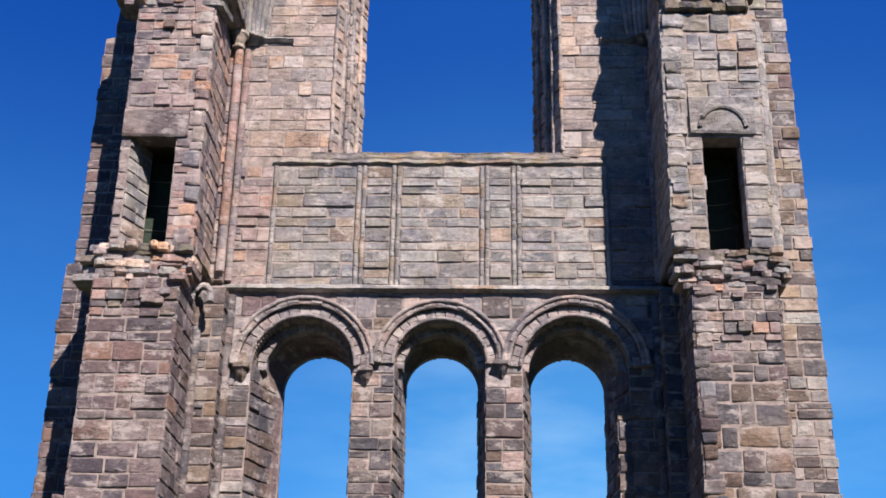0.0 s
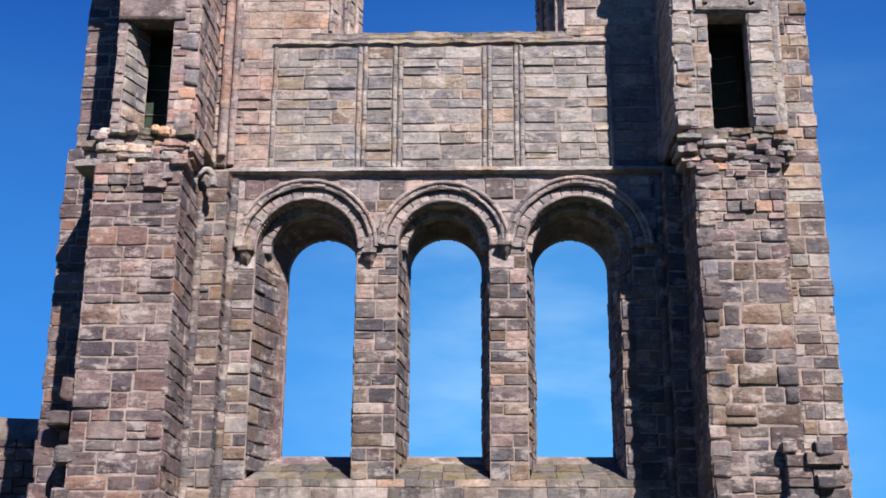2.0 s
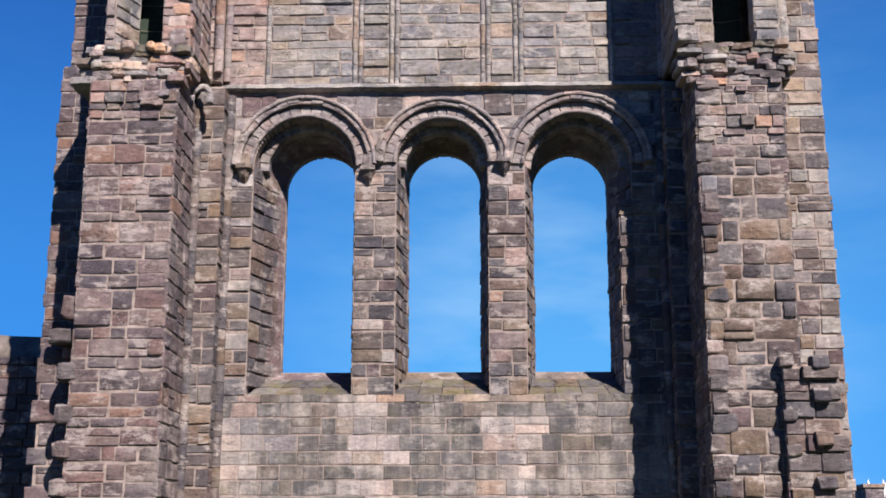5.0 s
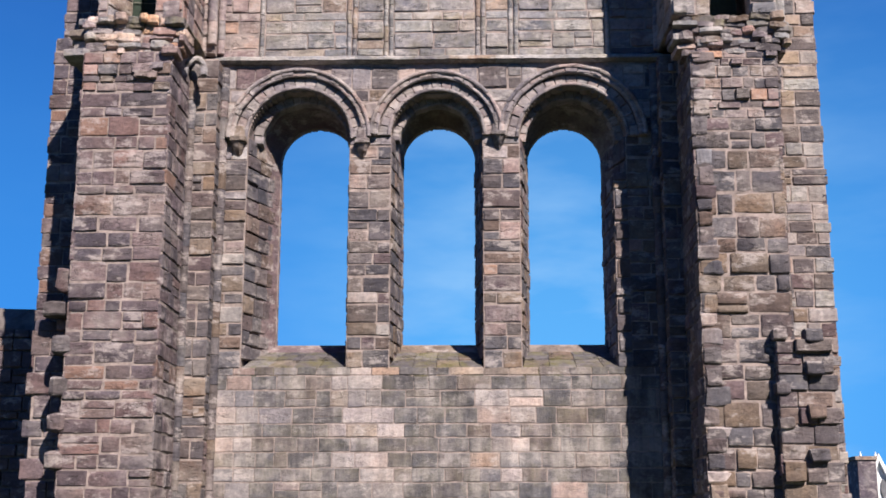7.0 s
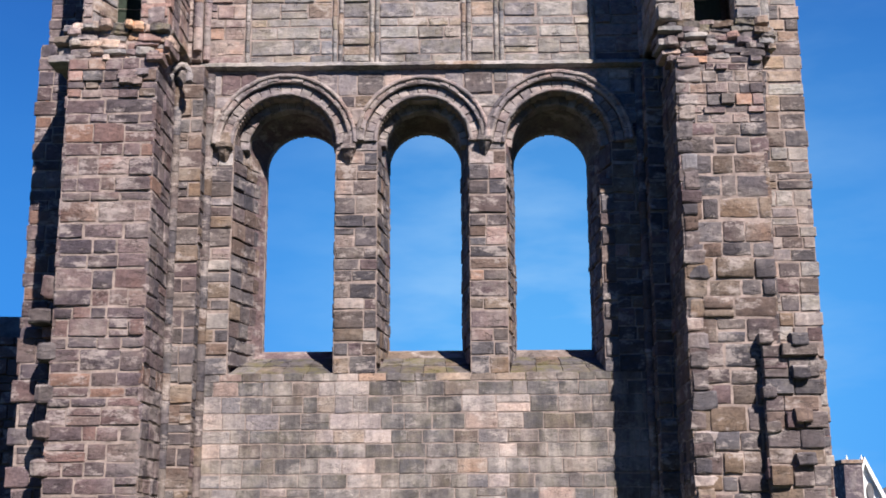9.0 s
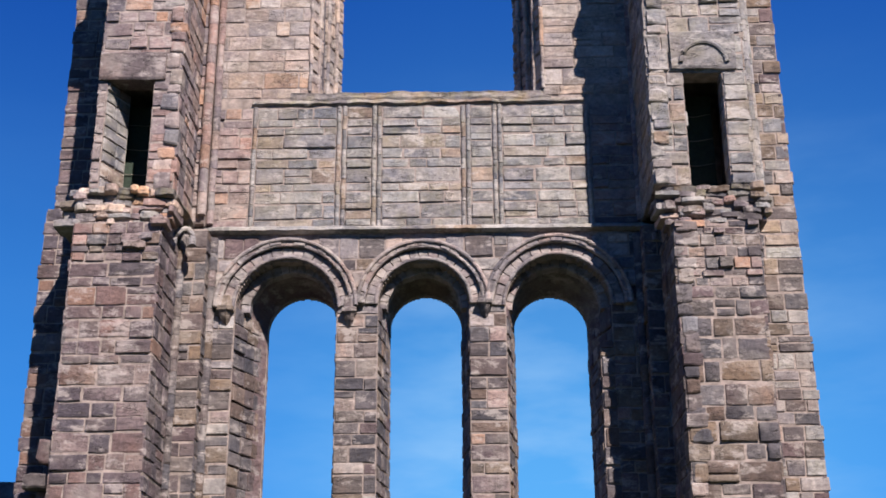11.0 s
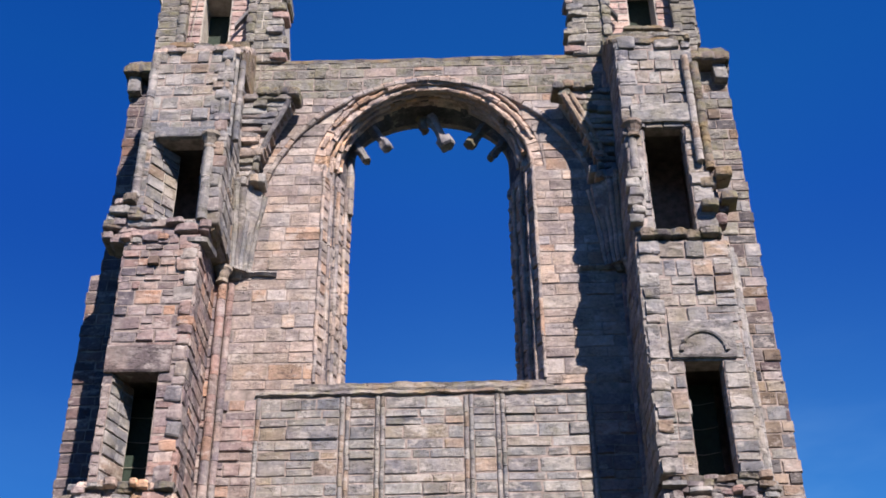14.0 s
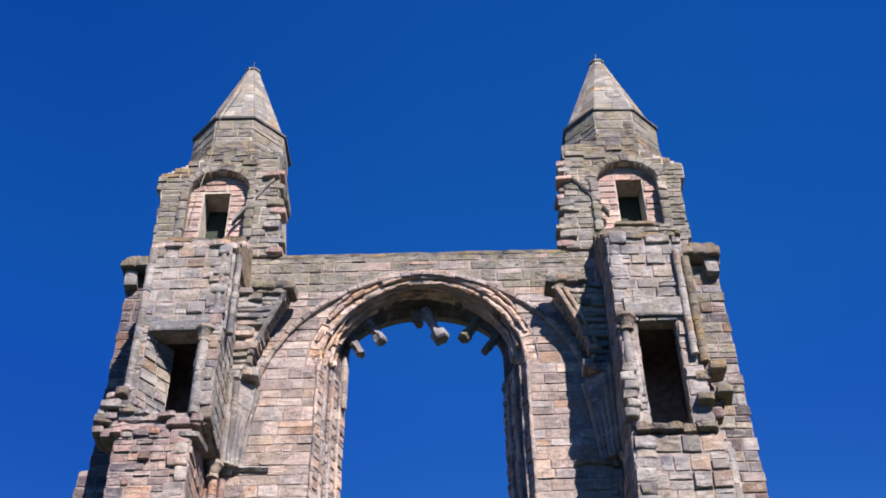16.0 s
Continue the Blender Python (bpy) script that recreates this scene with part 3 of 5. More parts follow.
# Reveals of the lancets and the great window.
for cx, w, wb, sp, cxb in LANCETS:
    for sgn in (-1, 1):
        p, q = Vector((cx + sgn * w, 0.02, 0)), Vector((cxb + sgn * wb, 1.42, 0))
        if sgn > 0:
            p, q = q, p
        d = q - p
        # the face must look into the opening
        facing.face(p, d, lambda z, L=d.length: [(0.0, L)], 4.75, sp + 0.05, "brown", (0.26, 0.38), (0.28, 0.55), 0.03, rng)
for sgn in (-1, 1):
    for (xa, ya), (xb, yb), mt in (((2.5, 0.0), (2.32, 0.42), "top"), ((2.28, 0.5), (1.97, 1.3), "top")):
        p, q = Vector((WIN["cx"] + sgn * xa, ya, 0)), Vector((WIN["cx"] + sgn * xb, yb, 0))
        if sgn > 0:
            p, q = q, p
        d = q - p
        facing.face(p, d, lambda z, L=d.length: [(0.0, L)], 14.0, 20.1, mt, (0.24, 0.36), (0.3, 0.5), 0.03, rng)
# A further order on the outer jamb of the lancet beside the shaded corner.
order = Shape()
order.loft([[(3.5, 0.02, z), (3.78, 0.02, z), (3.44, 1.4, z), (3.42, 1.4, z)] for z in (SILL_F, 8.45)])
order.object("jamb_order", MORTAR, wall)
facing.face((0, 0.0, 0), (1, 0), lambda z: [(3.5 + 0.02 * math.sin(z * 9), 3.78)], SILL_F, 8.45, "brown", (0.24, 0.4), (0.3, 0.5), 0.03, rng)
facing.face((3.4, 1.42, 0), (0.09, -1.4), lambda z: [(0.0, 1.38)], 4.75, 8.45, "brown", (0.26, 0.38), (0.28, 0.55), 0.03, rng)
facing.finish()

# Arches: hood, outer order and inner order of each lancet.
for lw, (cx, w, wb, sp, cxb) in zip(lancets, LANCETS):
    arch_ring(lw, "hood_stone", cx, w + 0.27, w + 0.27, sp, 0.15, -0.17, 0.2, 17, "ring", rng)
    arch_ring(lw, "voussoir", cx, w + 0.02, w + 0.02, sp, 0.24, -0.07, 0.3, 17, "ring", rng)
    arch_ring(lw, "inner_voussoir", cx + (cxb - cx) * 0.3, w - 0.16, w - 0.16, sp, 0.2, 0.28, 0.6, 17, "ring", rng)
for lw, (cx, w, wb, sp, cxb) in zip(lancets, LANCETS):
    for rr, yy, tr in ((w + 0.4, -0.17, 0.045), (w + 0.29, -0.13, 0.035), (w + 0.05, -0.06, 0.04)):
        for k in range(9):
            q0, q1 = math.pi * k / 9, math.pi * (k + 0.985) / 9
            s = Shape()
            s.tube([(cx + rr * math.cos(q), yy, sp + rr * math.sin(q)) for q in np.linspace(q0, q1, 5)], tr, 10)
            s.rough(0.012, 6.0).object("hood_roll_stone", MATS["ring"][1], lw)
# The great window: hood, moulded orders.
arch_ring(great, "wall_rib_stone", WIN["cx"], 4.0, 4.22, 18.35, 0.14, -0.12, 0.2, 46, "top", rng, 0.03, 0.97)
arch_ring(great, "voussoir", WIN["cx"], WIN["w"] - 0.02, WIN["h"], WIN["spring"], 0.36, 0.03, 0.34, 34, "arch", rng)
arch_ring(great, "inner_voussoir", WIN["cx"], 2.26, 2.27, 20.12, 0.24, 0.36, 0.75, 34, "arch", rng)
for ww, hh, zz, yy, tr, cut in ((2.83, 2.88, 19.85, -0.03, 0.05, 0.22), (2.68, 2.73, 19.85, -0.01, 0.065, 0.1), (2.52, 2.57, 19.85, 0.06, 0.065, 0.0), (2.4, 2.45, 19.95, 0.22, 0.06, 0.0), (2.27, 2.28, 20.12, 0.36, 0.055, 0.0), (2.2, 2.2, 20.2, 0.56, 0.055, 0.0)):
    edge = opening_outline(WIN["cx"], ww, 0.0, zz, hh, 24)[2:-2]
    k = int(cut * len(edge))
    last = len(edge) - 1 - k
    while k < last - 1:
        n = rng.choice((1, 2, 2, 3))
        piece = edge[k:min(k + n, last) + 1]
        k += n
        if rng.random() < 0.07:
            continue
        r = tr * rng.uniform(0.7, 1.2)
        dy = rng.uniform(-0.03, 0.025)
        s = Shape()
        s.tube([(x, yy + dy, z) for x, z in piece], [r * rng.uniform(0.9, 1.1) for _ in piece], 7)
        s.rough(0.04, 6.0).object("arch_roll_stone", MATS["arch"][1], great)
# Roll mouldings up the jambs of the great window.
for sgn in (-1, 1):
    for xx, yy, rr in ((2.52, -0.02, 0.045), (2.37, 0.24, 0.05), (2.22, 0.56, 0.055), (2.07, 0.92, 0.05)):
        z = 14.1
        while z < 19.7:
            h = min(rng.uniform(0.35, 0.8), 19.85 - z)
            s = Shape()
            s.tube([(WIN["cx"] + sgn * xx + rng.uniform(-0.01, 0.01), yy, z + (h - 0.012) * i / 3) for i in range(4)], rr + rng.uniform(-0.008, 0.008), 8)
            s.rough(0.01, 6.0).object("jamb_roll_stone", MATS["top"][1], great)
            z += h
# Broken stubs of the window's tracery: squared bars snapped off short, one with a heavy end.
# Sunlit-looking stubs are coloured pale; the dark-looking ones get the mossy stone.
for (x0, z0), (x1, z1), rr, end, mt in (((-1.82, 21.4), (-1.55, 20.98), 0.12, 1.0, "pale"), ((-1.4, 21.95), (-1.04, 21.4), 0.13, 1.25, "strip"), ((-0.18, 22.25), (-0.1, 21.93), 0.12, 1.0, "mossy"),
                                        ((0.1, 22.3), (0.5, 21.42), 0.13, 1.75, "strip"), ((1.42, 21.95), (1.04, 21.44), 0.14, 1.2, "mossy"), ((1.85, 21.35), (1.55, 21.0), 0.13, 0.9, "mossy")):
    s = Shape()
    a, b = Vector((0.75 + 0.986 * (x0 - 0.75), 0.9, 1.6 + 0.986 * (z0 - 1.6) + 0.1)), Vector((0.75 + 0.986 * (x1 - 0.75), 0.8, 1.6 + 0.986 * (z1 - 1.6)))
    a = a + (a - b).normalized() * 0.12
    s.tube([tuple(a.lerp(b, q)) for q in (0, 0.25, 0.5, 0.7, 0.78, 0.97, 1.0)], [rr * 1.2, rr, rr * 0.9, rr * 0.95, rr * end, rr * end, rr * 0.8 * end], 6)
    s.rough(0.05, 6.0).object("tracery_stub", MATS[mt][1], great)
# The outermost bar of the tracery still clings to the jamb.
z = 19.3
while z < 21.2:
    h = rng.uniform(0.28, 0.5)
    s = Shape()
    s.tube([(WIN["cx"] - arch_half(WIN["wb"], WIN["hb"], q - WIN["springb"]) + 0.02, 1.12, q) for q in np.linspace(z, z + h - 0.012, 4)], 0.1, 8)
    s.rough(0.015, 5.0).object("tracery_bar", MATS["strip"][1], great)
    z += h
# Toothed lumps where it broke away from the other jamb.
for k in range(13):
    z = 15.0 + 0.4 * k + rng.uniform(-0.06, 0.06)
    s = Shape()
    x = WIN["cx"] + arch_half(WIN["wb"], WIN["hb"], z - WIN["springb"])
    s.tube([(x + 0.06, 1.15, z), (x - 0.02, 1.13, z + 0.01), (x - 0.07, 1.12, z)], [0.09, 0.085, 0.05], 6)
    s.rough(0.03, 7.0).object("tracery_lump", MATS["pale"][1], great)

# String course, window ledge, sills, coping.
for x0, x1, y0, z0, z1, nm, mt in ((WALL_L, WALL_R, -0.16, 10.8, 10.95, "string_course", "pale"), (-3.72, 3.4, -0.07, 13.76, 13.87, "window_ledge", "ledge"),
                                   (-2.9, 2.7, -0.03, 13.88, 14.06, "window_sill", "ledge")):
    x = x0
    while x < x1 - 0.05:
        w = min(rng.uniform(0.6, 1.3), x1 - x)
        if x1 - x - w < 0.3:
            w = x1 - x
        s = Shape()
        m = 6
        loops = []
        for i in range(m + 1):
            xx = x + 0.002 + (w + 0.002) * i / m
            loops.append([(xx, 0.3, z0), (xx, y0 * 0.4, z0), (xx, y0, z0 + 0.3 * (z1 - z0)), (xx, y0 + 0.02, z0 + 0.75 * (z1 - z0)), (xx, y0 * 0.5, z1), (xx, 0.3, z1 + 0.02)])
        s.loft(loops)
        s.rough(0.045 if mt == "ledge" else 0.018, 4.0)
        s.object(nm + "_stone", MATS[mt][1], wall)
        x += w
for lw, (cx, w, wb, sp, cxb) in zip(lancets, LANCETS):
    for k in range(4):
        a0, a1 = k / 4, (k + 1) / 4
        f0, f1 = cx - w + 2 * w * a0, cx - w + 2 * w * a1 - 0.012
        b0, b1 = cxb - wb + 2 * wb * a0, cxb - wb + 2 * wb * a1 - 0.012
        for r0, r1, lift in ((0.0, 0.3, 0.0), (0.305, 0.64, 0.02), (0.645, 1.0, 0.0)):
            s = Shape()
            loops = []
            for i in range(5):
                q = r0 + (r1 - r0) * i / 4
                y = 0.0 + 1.48 * q
                z = SILL_F + (SILL_B - SILL_F) * q ** 0.92 + lift + rng.uniform(0, 0.006)
                xa, xb = f0 + (b0 - f0) * q, f1 + (b1 - f1) * q
                loops.append([(xa, y, z - 0.25), (xb, y, z - 0.25), (xb, y, z), ((xa + xb) / 2, y, z + 0.008), (xa, y, z)])
            s.loft(loops)
            s.rough(0.016, 3.7)
            s.object("sloping_sill_stone", MATS["sill"][1], lw)
x = WALL_L + 0.9
while x < WALL_R - 0.9:
    w = rng.uniform(0.5, 1.0)
    s = Shape()
    s.loft([[(x + (w - 0.012) * i / 4, -0.02, WALL_TOP - 0.14), (x + (w - 0.012) * i / 4, -0.01, WALL_TOP - 0.02), (x + (w - 0.012) * i / 4, 0.7, WALL_TOP + 0.06),
             (x + (w - 0.012) * i / 4, 1.5, WALL_TOP - 0.02), (x + (w - 0.012) * i / 4, 1.5, WALL_TOP - 0.14)] for i in range(5)])
    s.rough(0.025, 3.0)
    s.object("coping_stone", MATS["mossy"][1], wall)
    x += w
# Narrow jamb shafts of the blocked openings, in short lengths.
for x in (-3.64, -1.84, -1.72, -1.08, -0.97, 0.81, 0.92, 1.48, 1.59, 3.46):
    z = 10.96
    while z < 13.7:
        h = min(rng.uniform(0.22, 0.55), 13.74 - z)
        s = Shape()
        s.tube([(x + rng.uniform(-0.006, 0.006), -0.005, z + (h - 0.014) * q) for q in (0, 0.5, 1)], [0.047, 0.048, 0.047], 12)
        s.rough(0.008, 7.0).object("jamb_shaft_stone", MATS["pale"][1], wall)
        z += h
# Corbels between the lancets.
for x, z in ((-4.02, 9.1), (-1.52, 9.05), (1.2, 9.2)):
    s = Shape()
    s.loft([[(x - r, 0.05, z + h), (x + r, 0.05, z + h), (x + r, 0.05 - d, z + h), (x + r * 0.3, 0.0 - d, z + h), (x - r, 0.05 - d, z + h)]
            for h, r, d in ((-0.24, 0.05, 0.06), (-0.13, 0.09, 0.14), (0.0, 0.12, 0.22), (0.02, 0.15, 0.25), (0.1, 0.15, 0.25), (0.12, 0.12, 0.2), (0.36, 0.09, 0.16))])
    s.rough(0.03, 4.0)
    s.object("corbel", MATS["brown"][1], wall)

# ---- worn single stones ----
def worn_stone(parent, name, c, size, mat, rng, turn=(3, 3, 3), wear=0.09):
    """One weathered block of its own shape, centred at c."""
    s = Shape()
    n = 4
    size = [float(v) for v in size]
    sx, sy, sz = (v / 2 for v in size)
    loops = []
    for i in range(n + 1):
        q = -1 + 2 * i / n
        k = 1 - wear * (q * q) ** 3
        lp = []
        for t in range(12):
            an = math.radians((35, 45, 55, 125, 135, 145, 215, 225, 235, 305, 315, 325)[t])
            ca, sa = math.cos(an), math.sin(an)
            m = max(abs(ca), abs(sa)) * (1.09 if t % 3 == 1 else 1.0)
            lp.append((q * sx, ca / m * sy * k, sa / m * sz * k))
        loops.append(lp)
    s.loft(loops)
    m = pose(*(float(q) for q in c), *(rng.uniform(-a, a) for a in turn))
    seed = Vector((rng.uniform(0, 50), rng.uniform(0, 50), rng.uniform(0, 50)))
    amt = 0.17 * min(size)
    out = []
    for p in s.v:
        p = Vector(p)
        p = p + amt * noise.noise_vector(p * (1.1 / max(min(size), 0.1)) + seed) * 0.8
        out.append(tuple(m @ p))
    s.v = out
    return s.object(name, MATS[mat][1], parent)


def ragged_course(parent, name, x0, x1, y, z, h, mat, rng, out=(0.0, 0.2), deep=0.6, lengths=(0.25, 0.6), along="x"):
    p = x0
    while p < x1 - 0.05:
        w = min(rng.uniform(*lengths), x1 - p)
        o, hh = rng.uniform(*out), h * rng.uniform(0.75, 1.2)
        if along == "x":
            worn_stone(parent, name, (p + w / 2, y - o + deep / 2, z + rng.uniform(-0.04, 0.04)), (w * 1.02, deep, hh), mat, rng)
        else:
            worn_stone(parent, name, (y + along * (o - deep / 2), p + w / 2, z + rng.uniform(-0.04, 0.04)), (deep, w * 1.02, hh), mat, rng)
        p += w


def shaft(parent, name, x, y, z0, z1, r, mat, rng, lift=(0.3, 0.6), sides=14):
    """An engaged shaft of several drums."""
    z = z0
    while z < z1 - 0.02:
        h = rng.uniform(*lift)
        if z + h > z1 - 0.2:
            h = z1 - z
        s = Shape()
        k = r * rng.uniform(0.96, 1.03)
        ox, oy = rng.uniform(-0.006, 0.006), rng.uniform(-0.006, 0.006)
        s.tube([(x + ox, y + oy, z + 0.006), (x + ox, y + oy, z + h * 0.5), (x + ox, y + oy, z + h - 0.006)], [k * 0.985, k, k * 0.985], sides)
        s.rough(0.012, 5.0).object(name, MATS[mat][1], parent)
        z += h


def capital(parent, x, y, z, r, mat):
    s = Shape()
    s.tube([(x, y, z), (x, y, z + 0.06), (x, y, z + 0.1), (x, y, z + 0.28), (x, y, z + 0.34), (x, y, z + 0.42)], [r * 1.25, r * 1.25, r * 1.0, r * 1.5, r * 1.9, r * 1.85], 10)
    s.rough(0.025, 6.0).object("capital", MATS[mat][1], parent)


# ---- the two towers ----
def tower(sgn, label):
    """A corner tower; distances a run outwards from the gable's middle, sgn tells which side."""
    t = thing("corner_tower", label, "tower", group="corner towers of the gable")
    rngt = random.Random(11 + sgn)
    msn = Masonry(t, 300)

    def spanx(a0, a1):
        return (a0, a1) if sgn > 0 else (-a1, -a0)

    def side_face(a, y0, y1, z0, z1, mat, inner, **kw):
        """Stones on a face that looks towards the gable's middle (inner) or away from it."""
        kw.setdefault("course", (0.26, 0.4))
        kw.setdefault("length", (0.3, 0.7))
        back = (sgn > 0) == inner
        L = y1 - y0
        if back:
            msn.face((sgn * a, y1, 0), (0, -1), lambda z: [(0.0, L)], z0, z1, mat, rng=rngt, **kw)
        else:
            msn.face((sgn * a, y0, 0), (0, 1), lambda z: [(0.0, L)], z0, z1, mat, rng=rngt, **kw)

    if sgn < 0:
        stages = [(0, 10.3, 4.95, 6.62, -2.1, "warm"), (10.95, 16.6, 4.8, 6.42, -2.05, "rose"), (16.95, 22.0, 4.5, 6.42, -2.02, "pale")]
        holes = [(10.95, 13.34, 5.33, 6.12), (17.1, 19.33, 4.98, 5.8)]
        lows = (10.3, 16.6)
    else:
        stages = [(0, 10.2, 4.75, 6.35, -2.1, "brown"), (10.95, 16.25, 4.47, 6.4, -2.05, "pale"), (16.5, 22.0, 4.52, 6.28, -2.02, "pale")]
        holes = [(11.0, 13.42, 5.16, 5.93), (16.55, 19.45, 4.93, 5.84)]
        lows = (10.2, 16.25)
    splay = (6.25, 6.15) if sgn < 0 else (holes[0][3], holes[1][3])   # front edge of each opening's outer jamb
    for z0, z1, a0, a1, y, mt in stages:
        def sp(z, a0=a0, a1=a1):
            return minus([spanx(a0, a1)], [spanx(h[2], e) for h, e in zip(holes, splay) if h[0] < z < h[1]])
        pier = Shape()
        slab(pier, sp, z0, z1, y + 0.02, -1.6, 0.16)
        pier.object("pier_core", MORTAR, t)

        def sp2(z, a0=a0, a1=a1):
            return minus([spanx(a0, a1)], [spanx(max(h[2] - 0.3, a0 + 0.12), min(h[3] + 0.3, a1 - 0.12)) for h in holes if h[0] - 0.2 < z < h[1] + 0.4])
        # the chamber's deep shade is put into its dark stone colour
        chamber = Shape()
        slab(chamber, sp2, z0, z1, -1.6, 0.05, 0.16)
        chamber.object("chamber_core", SHADE_RUBBLE, t)
        soft = (0.26, 0.72) if z0 < 10 and sgn > 0 else (0.26, 0.8) if z0 < 10 else (0.24, 0.62)
        rough_top = 1.3 if z1 in (16.6, 10.2) else 0.8 if z1 == 10.3 else 0.0
        if rough_top:
            msn.face((0, y + 0.02, 0), (1, 0), sp, z1 - rough_top, z1, lambda u, z, mt=mt: rngt.choice((mt, "rose", "rose", "brown")), (0.12, 0.24), (0.16, 0.42), 0.05, rngt, 0.026, 0.05)
        msn.face((0, y + 0.02, 0), (1, 0), sp, max(z0, 1.2), z1 - rough_top, mt, (0.28, 0.46) if sgn > 0 else (0.16, 0.42), soft, 0.05 if sgn > 0 else 0.03, rngt, 0.028, 0.028, (18, 26) if sgn > 0 else (3, 24))
        side_face(a0, y, 0.0, max(z0, 1.2), z1, mt, True)
        side_face(a1, y, 0.0, max(z0, 1.2), z1, mt, False)
    # the broken masonry between the stages
    for (zl, zh), (a0, a1) in zip(((lows[0], 10.95), (lows[1], 16.95 if sgn < 0 else 16.5)), ((stages[0][2], stages[0][3]), (stages[1][2], stages[1][3]))):
        broken = Shape()
        broken.box(*spanx(a0 + 0.03, a1 - 0.03), -1.95, 0.05, zl, zh)
        broken.object("broken_core", MORTAR, t)
    # flank: a broad buttress behind the front pier

    def flank(z):
        return (7.78 - 0.008 * z) if sgn > 0 else 7.95 if z < 11.4 else 7.78 if z < 17 else 7.55

    loops = []
    for z in (0.0, 11.38, 11.42, 16.98, 17.02, 22.75):
        x0, x1 = spanx(4.7, flank(z) - 0.02)
        loops.append([(x0, 0.02, z), (x1, 0.02, z), (x1, 3.0, z), (x0, 3.0, z)])
    buttress = Shape()
    buttress.loft(loops)
    buttress.object("buttress_core", MORTAR, t)
    msn.face((0, 0.02, 0), (1, 0), lambda z: [spanx(6.4, flank(z) + 0.03 * math.sin(z * 7))], 1.2, 22.75, lambda u, z: rngt.choice(("turret", "pale", "brown") if z > 17.5 else ("brown", "brown", "pale", "strip")) if sgn > 0 else "warm", (0.22, 0.38), (0.26, 0.6), 0.035, rngt)
    for zz in range(11):
        side_face(flank(2 * zz + 2) - 0.03, 0.0, 3.0, max(2 * zz, 1.2), min(2 * zz + 2, 22.75), "warm", False)

    # ragged quoins along the inner front edge
    for z0, z1, a0, a1, y, mt in stages[1 if sgn < 0 else 0:]:
        z = max(z0, 1.2)
        while z < z1 - 0.15:
            h = rngt.uniform(0.2, 0.4)
            wq = rngt.uniform(0.22, 0.42)
            worn_stone(t, "quoin_stone", (sgn * (a0 + wq / 2 - rngt.uniform(-0.07, 0.05)), y + 0.16 - rngt.uniform(0.0, 0.04), z + h / 2), (wq, 0.36, h * 0.96), "strip" if rngt.random() < 0.3 else mt, rngt, (2, 2, 3), 0.05)
            z += h
    # jambs of the passage openings
    for h in holes:
        if sgn > 0:
            side_face(h[3], -2.0, -1.62, h[0], h[1], "pale", True, proud=0.02, course=(0.26, 0.36))
        side_face(h[2], -2.0, -1.62, h[0], h[1], "pale", False, proud=0.02, course=(0.26, 0.36))
    if sgn < 0:
        for h, e in zip(holes, splay):
            p, q = Vector((-e, -2.02, 0)), Vector((-h[3] + 0.14, -1.35, 0))
            msn.face(p, q - p, lambda z, L=(q - p).length: [(0.0, L)], h[0], h[1], "pale", (0.2, 0.36), (0.25, 0.5), 0.03, rngt)
            wedge = Shape()
            wedge.loft([[(-e - 0.02, -2.0, z), (q.x, -1.33, z), (-e - 0.02, -1.33, z)] for z in (h[0], h[1])])
            wedge.object("jamb_core", MORTAR_PALE, t)

    # step with a respond shaft in the inner corner
    step = Shape()
    slab(step, lambda z: [spanx(4.42, 5.0)], 0, 10.75, -0.5, 0.03, 0.5)
    slab(step, lambda z: [spanx(4.55, 5.0)], 10.95, 16.85, -0.32, 0.03, 0.5)
    slab(step, lambda z: [spanx(4.45, 5.0)], 17.0, 22.6, -0.3, 0.03, 0.5)
    step.object("respond_core", MORTAR, t)
    msn.face((0, -0.5, 0), (1, 0), lambda z: [spanx(4.4, 4.96)], 1.2, 10.75, "brown", (0.26, 0.42), (0.25, 0.5), 0.035, rngt)
    side_face(4.42, -0.5, 0.0, 1.2, 10.75, "brown", True, length=(0.25, 0.5))
    msn.face((0, -0.32, 0), (1, 0), lambda z: [spanx(4.55, 4.82)], 10.95, 16.85, "rose", (0.26, 0.42), (0.25, 0.5), 0.04, rngt)
    msn.face((0, -0.3, 0), (1, 0), lambda z: [spanx(4.45, 4.55)], 17.0, 22.6, "top", (0.26, 0.42), (0.25, 0.5), 0.04, rngt)
    side_face(4.45, -0.3, 0.0, 17.0, 22.6, "top", True, length=(0.2, 0.4))
    shaft(t, "respond_shaft_drum", sgn * 4.9, -0.58, 1.0, 10.6, 0.09, "brown", rngt)
    shaft(t, "respond_shaft_drum", sgn * 4.36, -0.07, 1.0, 10.7, 0.1, "brown", rngt)
    shaft(t, "respond_shaft_drum", sgn * 4.6, -0.36, 11.1, 16.5, 0.1, "rose", rngt)
    shaft(t, "respond_shaft_drum", sgn * 4.46, -0.1, 11.0, 16.6, 0.08, "rose", rngt)
    capital(t, sgn * 4.62, -0.4, 16.45, 0.11, "pale")

